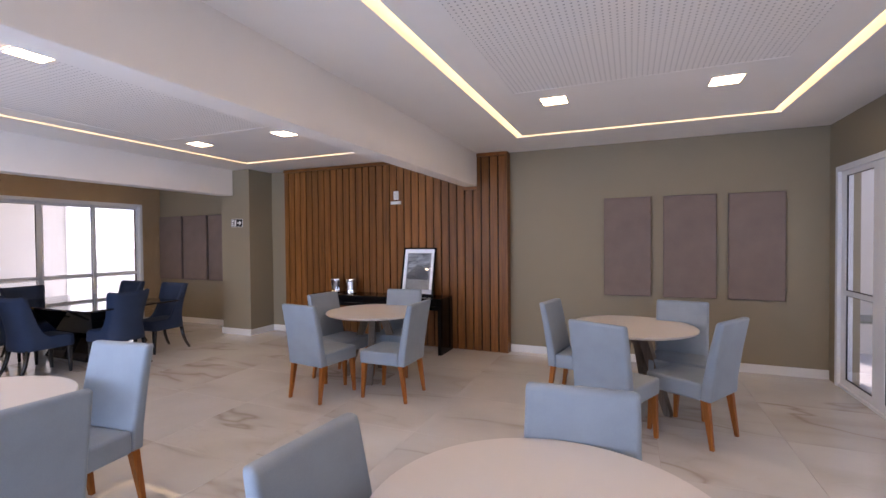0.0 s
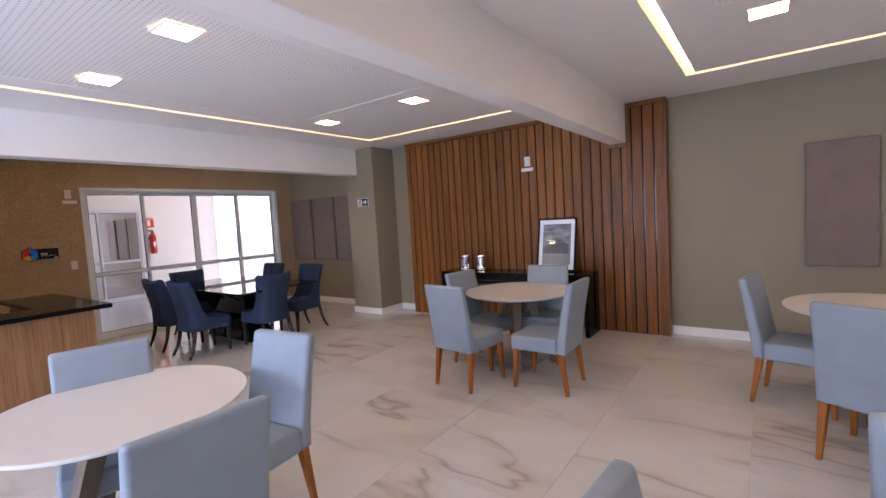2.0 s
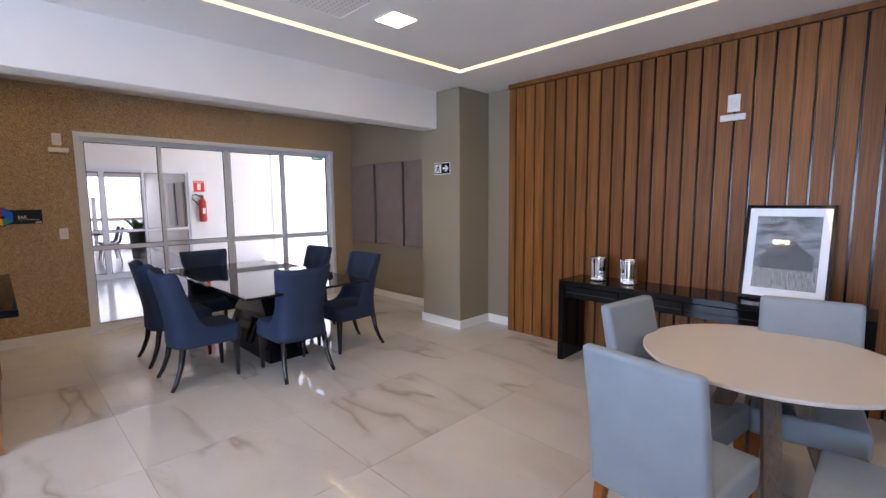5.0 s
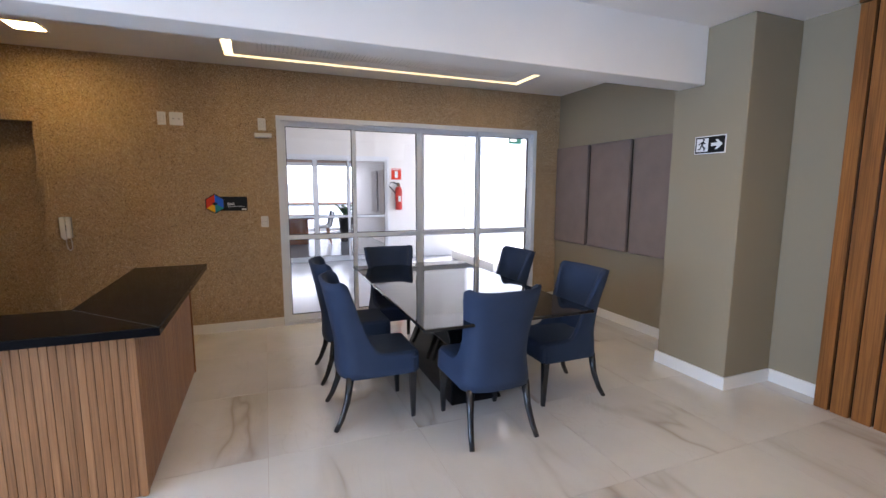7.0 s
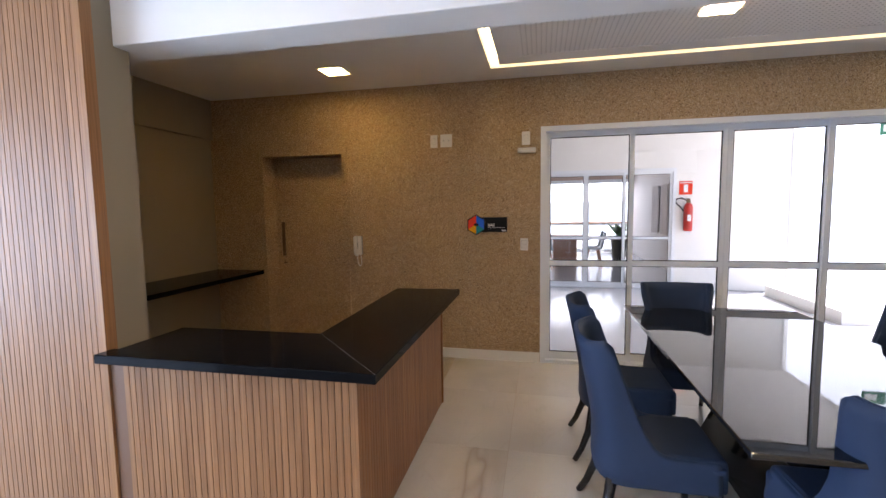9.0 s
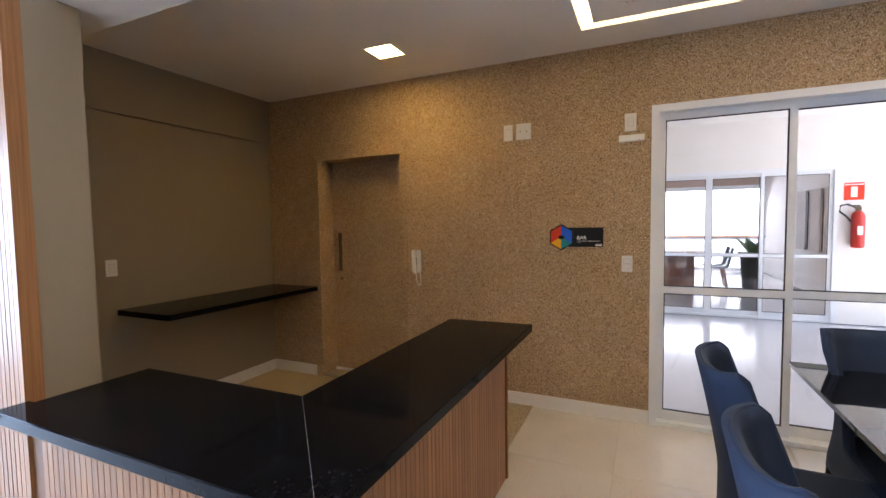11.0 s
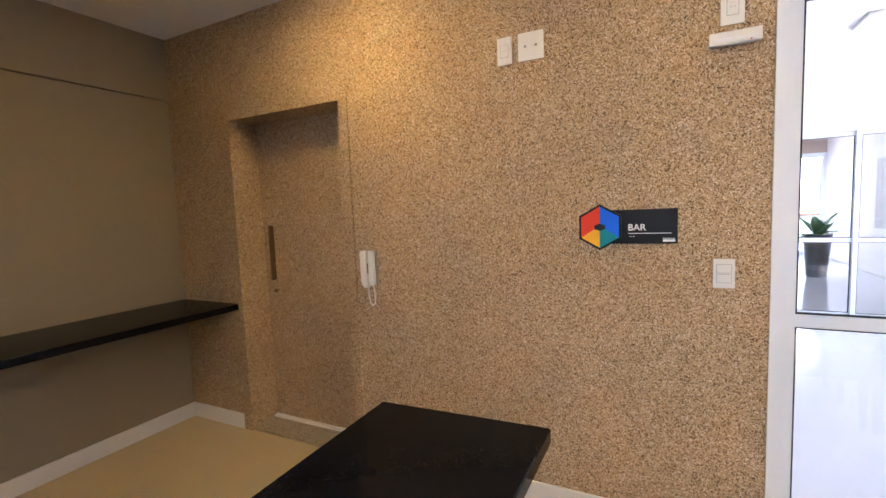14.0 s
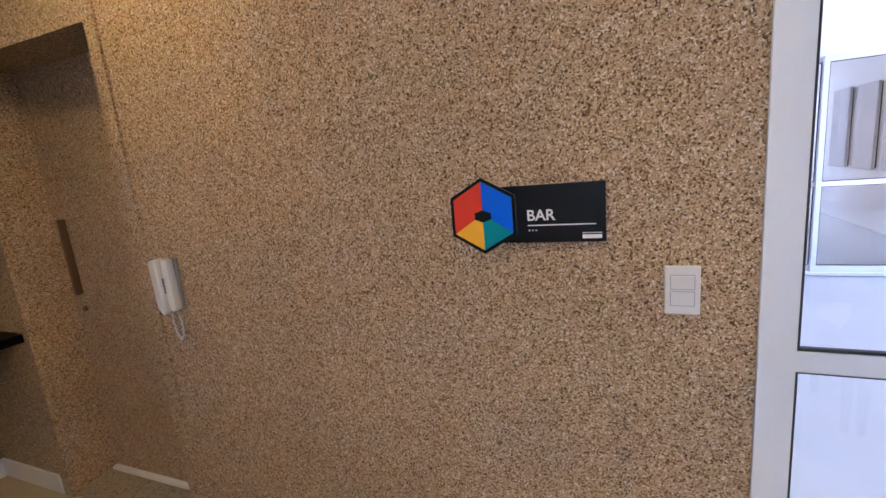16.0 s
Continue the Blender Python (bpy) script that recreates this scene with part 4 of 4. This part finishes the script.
# ---------------------------------------------------------------- console and what stands on it
def console():
    root = thing("console_table", "long black gloss console table against the slats", "console", "", pose(-3.16, 5.86, 0))
    x, y0, y1 = 1.07, -0.215, 0.205
    part("top", rounded(-x, x, y0, y1, 0.715, 0.763, 0.002, 1), CONSOLE, root)
    part("side", boxes((-x, -x + 0.05, y0, y1, 0, 0.714)), CONSOLE, root)
    part("side", boxes((x - 0.05, x, y0, y1, 0, 0.714)), CONSOLE, root)
    part("apron", boxes((-x + 0.051, x - 0.051, y0 + 0.03, y0 + 0.05, 0.60, 0.714)), CONSOLE, root)
    n, w = 4, (2 * x - 0.11) / 4
    for k in range(n):
        u = -x + 0.055 + k * w
        front = part("drawer_front", rounded(u + 0.004, u + w - 0.004, y0 + 0.010, y0 + 0.0295, 0.604, 0.710, 0.0015, 1), CONSOLE, root)
        part("finger_groove", boxes((u + 0.02, u + w - 0.02, y0 + 0.0085, y0 + 0.0098, 0.650, 0.656)), GASKET, front)


console()


def picture():
    root = thing("framed_picture", "black-framed grey photograph of a barn, leaning on the wall", "picture", "", pose(-2.60, 5.930, 0.764, -12.5))
    w, h, f = 0.262, 0.70, 0.022
    for r in ((-w, -w + f, 0, h), (w - f, w, 0, h), (-w + f, w - f, 0, f), (-w + f, w - f, h - f, h)):
        part("frame", boxes((r[0], r[1], -0.012, 0.018, r[2], r[3])), CONSOLE, root)
    part("mat_board", boxes((-w + f, w - f, 0.002, 0.014, f, h - f)), MATBOARD, root)
    px, z0, z1 = 0.19, 0.085, 0.62
    pr = part("print", boxes((-px, px, -0.0005, 0.0015, z0 - 0.35, z1 - 0.35)), PHOTO, root)
    pr.location = (0, 0, 0.35)
    part("print_barn", prism([(-0.15, 0.235), (0.16, 0.225), (0.16, 0.33), (0.05, 0.43), (-0.02, 0.43), (-0.15, 0.33)], -0.0019, -0.0007, "y"), BARN, root)
    part("print_roof", prism([(-0.165, 0.31), (-0.03, 0.44), (0.06, 0.44), (0.0, 0.35), (-0.06, 0.33)], -0.0032, -0.0021, "y"), ROOFPRINT, root)
    gl = part("glass", boxes((-w + f, w - f, -0.0095, -0.008, f, h - f)), GLASS, root)
    gl.visible_shadow = False


picture()


def vase(x, y, turn):
    root = thing("vase", "silvered glass vase with deep fluted folds", "vase", "silver vases", pose(x, y, 0.7635, 0, 0, turn))
    bm = bmesh.new()
    n = 60
    rings = []
    prof = ((0.0, 0.058), (0.005, 0.073), (0.014, 0.071), (0.028, 0.060), (0.06, 0.062), (0.11, 0.066), (0.16, 0.070), (0.205, 0.073), (0.212, 0.072),
            (0.206, 0.066), (0.15, 0.060), (0.05, 0.048))
    for z, r in prof:
        ring = []
        for k in range(n):
            a = math.tau * k / n
            f = 1 + 0.055 * math.cos(6 * a + z * 3) + 0.03 * math.cos(12 * a)
            ring.append(bm.verts.new((r * f * math.cos(a), r * f * math.sin(a), z)))
        rings.append(ring)
    for a, b in zip(rings, rings[1:]):
        for k in range(n):
            bm.faces.new((a[k], a[(k + 1) % n], b[(k + 1) % n], b[k]))
    bm.faces.new(rings[0][::-1])
    bm.faces.new(rings[-1])
    part("body", bm, CHROME, root, smooth=True)


vase(-3.95, 5.86, 0)
vase(-3.67, 5.87, 25)


# ---------------------------------------------------------------- outside, to the west
WH = -12.95   # far white wall
structure("pavement", boxes((-30, WX - 0.25, -6, 22, -0.25, -0.012)), WHITEFLOOR, "white polished floor of the outer hall and terrace", "floor")
structure("wall_far", boxes((WH - 0.2, WH, 5.05, 6.95, 0, 3.2), (WH - 0.2, WH, 1.12, 5.05, 2.22, 3.2), (WH - 0.2, WH, -6, 1.12, 0, 3.2)), WHITEWALL, "white wall of the outer hall", "wall")
structure("outer_ceiling", boxes((WH, WX - 0.25, -6, 6.95, 2.95, 3.15)), WHITEWALL, "white ceiling of the outer hall", "ceiling")
structure("wall_hall_south", boxes((WH, WX - 0.25, -6.2, -6, 0, 3.2)), WHITEWALL, "white wall at the hall's end", "wall")
structure("parapet", boxes((-17.2, -17.0, 6.6, 12.5, 0, 1.35), (-17.0, WX - 0.25, 12.5, 12.7, 0, 1.35)), WHITEWALL, "white terrace parapet and wall", "wall")
structure("planter_kerb", boxes((-12.6, -10.6, 6.4, 6.8, -0.012, 0.16), (-12.6, -12.4, 6.8, 9.0, -0.012, 0.16)), WHITEWALL, "low white kerb on the terrace", "kerb")
glazing("door_4", "y", WH, 1.12, 5.05, 2.22, 4, 0.945, 0.12, "white aluminium glass doors to a further lounge",
        splits=(1.175, 2.30, 3.49, 4.17, 4.995))
# lounge beyond
structure("lounge_wall", boxes((-20.2, WH - 0.2, 5.6, 5.8, 0, 3.0)), LOUNGE, "grey lounge side wall", "wall")
structure("lounge_wall_south", boxes((-20.2, WH - 0.2, -1.4, -1.2, 0, 3.0)), WHITEWALL, "pale lounge side wall", "wall")
structure("lounge_ceiling", boxes((-20.2, WH - 0.2, -1.4, 5.8, 2.8, 3.0)), WHITEWALL, "white lounge ceiling", "ceiling")
structure("lounge_lintel", boxes((-20.2, -20.0, -1.2, 5.6, 2.45, 2.8)), BLIND, "taupe lintel above the lounge windows", "wall")
glazing("window_2", "y", -20.0, -1.2, 5.6, 2.45, 5, 0.95, 0.1, "white aluminium lounge windows", "window")
# emissive board, added so the view out reads as blown-out sky
structure("backdrop", boxes((-75.5, -75, -60, 60, -12, 30)), GLOWFAR, "glowing board in place of bright sky and distance", "backdrop")
# orange bar on added posts stands in for a strip of far terracotta roofs
rl = thing("balcony_rail", "orange bar on posts standing in for distant roofs", "railing", "", pose(-23.0, 0, 0))
part("top_rail", boxes((-0.05, 0.05, -3, 9, 0.82, 0.94)), ROOFORANGE, rl)
for k in range(9):
    part("post", boxes((-0.02, 0.02, -3 + k * 1.5, -2.96 + k * 1.5, -0.012, 0.82)), ALU, rl)


def extinguisher():
    root = thing("fire_extinguisher", "red fire extinguisher hung on the white wall", "fire extinguisher", "", pose(WH + 0.09, 5.235, 1.075))
    part("cylinder", lathe([(0.05, 0), (0.072, 0.012), (0.075, 0.03), (0.075, 0.43), (0.06, 0.48), (0.03, 0.51)], 24), RED, root, smooth=True)
    part("valve", rounded(-0.02, 0.02, -0.03, 0.03, 0.511, 0.57, 0.004, 1), BRONZE, root)
    part("lever", boxes((-0.012, 0.012, -0.11, 0.02, 0.572, 0.588)), POT, root)
    part("hose", tube([(0, -0.03, 0.55), (0.02, -0.12, 0.60), (0.02, -0.20, 0.58), (0.03, -0.21, 0.50), (0.03, -0.14, 0.44), (0.05, -0.09, 0.36)], 0.012, 8), POT, root, smooth=True)
    part("bracket", boxes((-0.09, -0.07, -0.03, 0.03, 0.30, 0.36)), STEEL, root)
    part("data_label", boxes((0.0755, 0.078, -0.03, 0.03, 0.18, 0.30)), MATBOARD, root)


extinguisher()
sg = thing("extinguisher_sign", "square red fire extinguisher sign", "sign", "", pose(WH, 5.21, 1.855))
part("plate", boxes((0.001, 0.005, -0.11, 0.11, -0.12, 0.12)), SIGNRED, sg)
part("symbol", boxes((0.0051, 0.007, -0.035, 0.035, -0.08, 0.06)), WHITEINK, sg)
part("border", boxes((0.0051, 0.007, -0.105, 0.105, 0.085, 0.10)), WHITEINK, sg)
hl = thing("hall_ceiling_light", "flat white square ceiling light, switched off", "ceiling light", "", pose(-11.6, 3.95, 2.95))
part("frame", rounded(-0.2, 0.2, -0.2, 0.2, -0.03, -0.001, 0.006, 2), PLASTIC, hl)
part("diffuser", boxes((-0.18, 0.18, -0.18, 0.18, -0.034, -0.0305)), MATBOARD, hl)
hs = thing("hanging_sign", "small green exit sign hung from the hall ceiling", "sign", "", pose(-10.5, 6.75, 2.42))
part("plate", boxes((-0.004, 0.004, -0.14, 0.14, -0.08, 0.08)), SIGNGREEN, hs)
part("arrow", boxes((0.0041, 0.006, -0.11, 0.02, -0.04, 0.04)), WHITEINK, hs)
part("hanger", boxes((-0.003, 0.003, -0.01, 0.01, 0.08, 0.53)), STEEL, hs)


def lounge_table():
    root = thing("lounge_table", "red-brown wooden pedestal table in the lounge", "table", "", pose(-16.5, 3.28, 0))
    part("tabletop", rounded(-0.9, 0.9, -0.55, 0.55, 0.72, 0.76, 0.004, 1), REDWOOD, root)
    part("pedestal", prism([(-0.35, 0.0), (0.35, 0.0), (0.28, 0.72), (-0.28, 0.72)], -0.3, 0.3, "y"), REDWOOD, root)


lounge_table()
for x0 in (-14.9, -15.75, -16.6):
    lp = thing("acoustic_panel", "pale grey cloth-covered panel on the lounge wall", "wall panel", "acoustic panels", pose(x0, 5.6, 1.45))
    part("cushion", rounded(-0.3, 0.3, -0.062, -0.020, -0.6, 0.6, 0.012, 2), PALEPANEL, lp, smooth="flat")
    # same black board, shade painted behind the lounge panel
    part("back_frame", boxes((-0.28, 0.28, -0.0195, -0.001, -0.58, 0.58)), BACKING, lp, "black inset board painting the shadow gap")


def lounge_chair(m):
    root = thing("lounge_chair", "grey shell chair with slim wooden legs", "chair", "lounge chairs", m)
    bm = bmesh.new()
    n, r = 12, 8
    grid = []
    for i in range(n + 1):
        a = -1 + 2 * i / n
        col = []
        for j in range(r + 1):
            t = j / r
            z = 0.46 + 0.02 * a * a + (0 if t < 0.45 else (t - 0.45) / 0.55 * 0.42)
            y = 0.22 - t / 0.45 * 0.42 if t < 0.45 else -0.20 - 0.10 * (t - 0.45) / 0.55
            w = 0.23 - 0.05 * max(0, t - 0.6)
            col.append(bm.verts.new((a * w, y + 0.05 * a * a, z)))
        grid.append(col)
    for i in range(n):
        for j in range(r):
            bm.faces.new((grid[i][j], grid[i + 1][j], grid[i + 1][j + 1], grid[i][j + 1]))
    bmesh.ops.solidify(bm, geom=bm.faces[:], thickness=0.02)
    part("shell", bm, UPHOLSTERY, root, smooth=True)
    for sx in (-1, 1):
        for sy in (-1, 1):
            part("leg", tube([(sx * 0.21, sy * 0.2, 0), (sx * 0.12, sy * 0.12, 0.455)], [0.011, 0.017], 8), REDWOOD, root)
    return root


lc = lounge_chair(pose(-15.95, 3.98, 0, 0, 0, 172))
copy_thing(lc, pose(-16.55, 4.0, 0, 0, 0, 178))
copy_thing(lc, pose(-15.6, 2.75, 0, 0, 0, 80))


def plant():
    root = thing("potted_plant", "broad-leaved green plant in a tall black pot", "plant", "", pose(-16.6, 4.68, 0))
    part("pot", lathe([(0.13, -0.012), (0.15, 0.0), (0.21, 0.74), (0.22, 0.76), (0.19, 0.76), (0.185, 0.70)], 24), POT, root, smooth=True)
    rnd = random.Random(5)
    for k in range(17):
        a, up, ln = rnd.uniform(0, math.tau), rnd.uniform(0.2, 1.1), rnd.uniform(0.35, 0.62)
        bm = bmesh.new()
        rows = []
        for j in range(7):
            t = j / 6
            w = 0.075 * math.sin(math.pi * min(1, 0.08 + t * 0.95)) ** 0.8 + 0.004
            x = ln * t * math.cos(up)
            z = 0.70 + ln * t * math.sin(up) * 1.3 - 0.35 * ln * t * t
            rows.append([bm.verts.new((x, s * w, z + 0.02 * abs(s))) for s in (-1, 0, 1)])
        for p, q in zip(rows, rows[1:]):
            for s in (0, 1):
                bm.faces.new((p[s], p[s + 1], q[s + 1], q[s]))
        bmesh.ops.solidify(bm, geom=bm.faces[:], thickness=0.004)
        part("leaf", bm, LEAF, root, smooth=True, m=pose(0, 0, 0, 0, 0, math.degrees(a)))


plant()


# ---------------------------------------------------------------- outside, to the east
structure("balcony_floor", boxes((EX + 0.2, 8.0, -6, 14, -0.25, -0.012)), WHITEFLOOR, "pale balcony floor", "floor")
structure("balcony_wall", boxes((6.4, 6.6, -6, 14, 0, 3.2)), WHITEWALL, "white balcony wall", "wall")
structure("balcony_end", boxes((EX + 0.2, 6.4, 8.4, 8.6, 0, 3.2)), WHITEWALL, "white balcony end wall", "wall")
bn = thing("ledge", "low white ledge with a green granite top", "ledge", "", pose(0, 0, 0))
part("base", boxes((5.8, 6.398, -6, 8.398, -0.012, 0.40), (EX + 0.6, 5.8, 7.8, 8.398, -0.012, 0.40)), WHITEWALL, bn)
part("cap", boxes((5.75, 6.398, -6, 7.75, 0.401, 0.43), (EX + 0.6, 6.398, 7.75, 8.398, 0.401, 0.43)), LEDGE, bn, "green granite cap")
structure("ground", boxes((-2000, 2000, -2000, 2000, -12.5, -12)), GROUT, "distant ground far below", "ground")

# ---------------------------------------------------------------- floor tiles
TS, TX, TY = 0.905, -1.36, 2.455
i0, i1 = math.floor((WX - TX) / TS), math.ceil((EX - TX) / TS)
j0, j1 = math.floor((SY - TY) / TS), math.ceil((NY - TY) / TS)
g = 0.0012
cut = {}
for i in range(i0, i1):
    for j in range(j0, j1):
        x0, x1 = max(TX + i * TS, WX - 0.02), min(TX + (i + 1) * TS, EX)
        y0, y1 = max(TY + j * TS, SY), min(TY + (j + 1) * TS, NY)
        if x1 <= -6.0 and y1 <= 1.80:
            continue
        if x0 < -6.0 and y0 < 1.80:
            y0 = 1.805 if x1 <= -5.9 or y1 > 1.80 else y0
        if x1 - x0 < 0.02 or y1 - y0 < 0.02:
            continue
        w, d = x1 - x0 - 2 * g, y1 - y0 - 2 * g
        key = (round(w, 3), round(d, 3))
        if key not in cut:
            ob = part("tile", boxes((-w / 2, w / 2, -d / 2, d / 2, -0.008, 0.0)), TILE, floor)
            cut[key] = ob.data
        else:
            ob = new("tile", cut[key])
            ob.parent = floor
        ob.location = ((x0 + x1) / 2, (y0 + y1) / 2, 0)
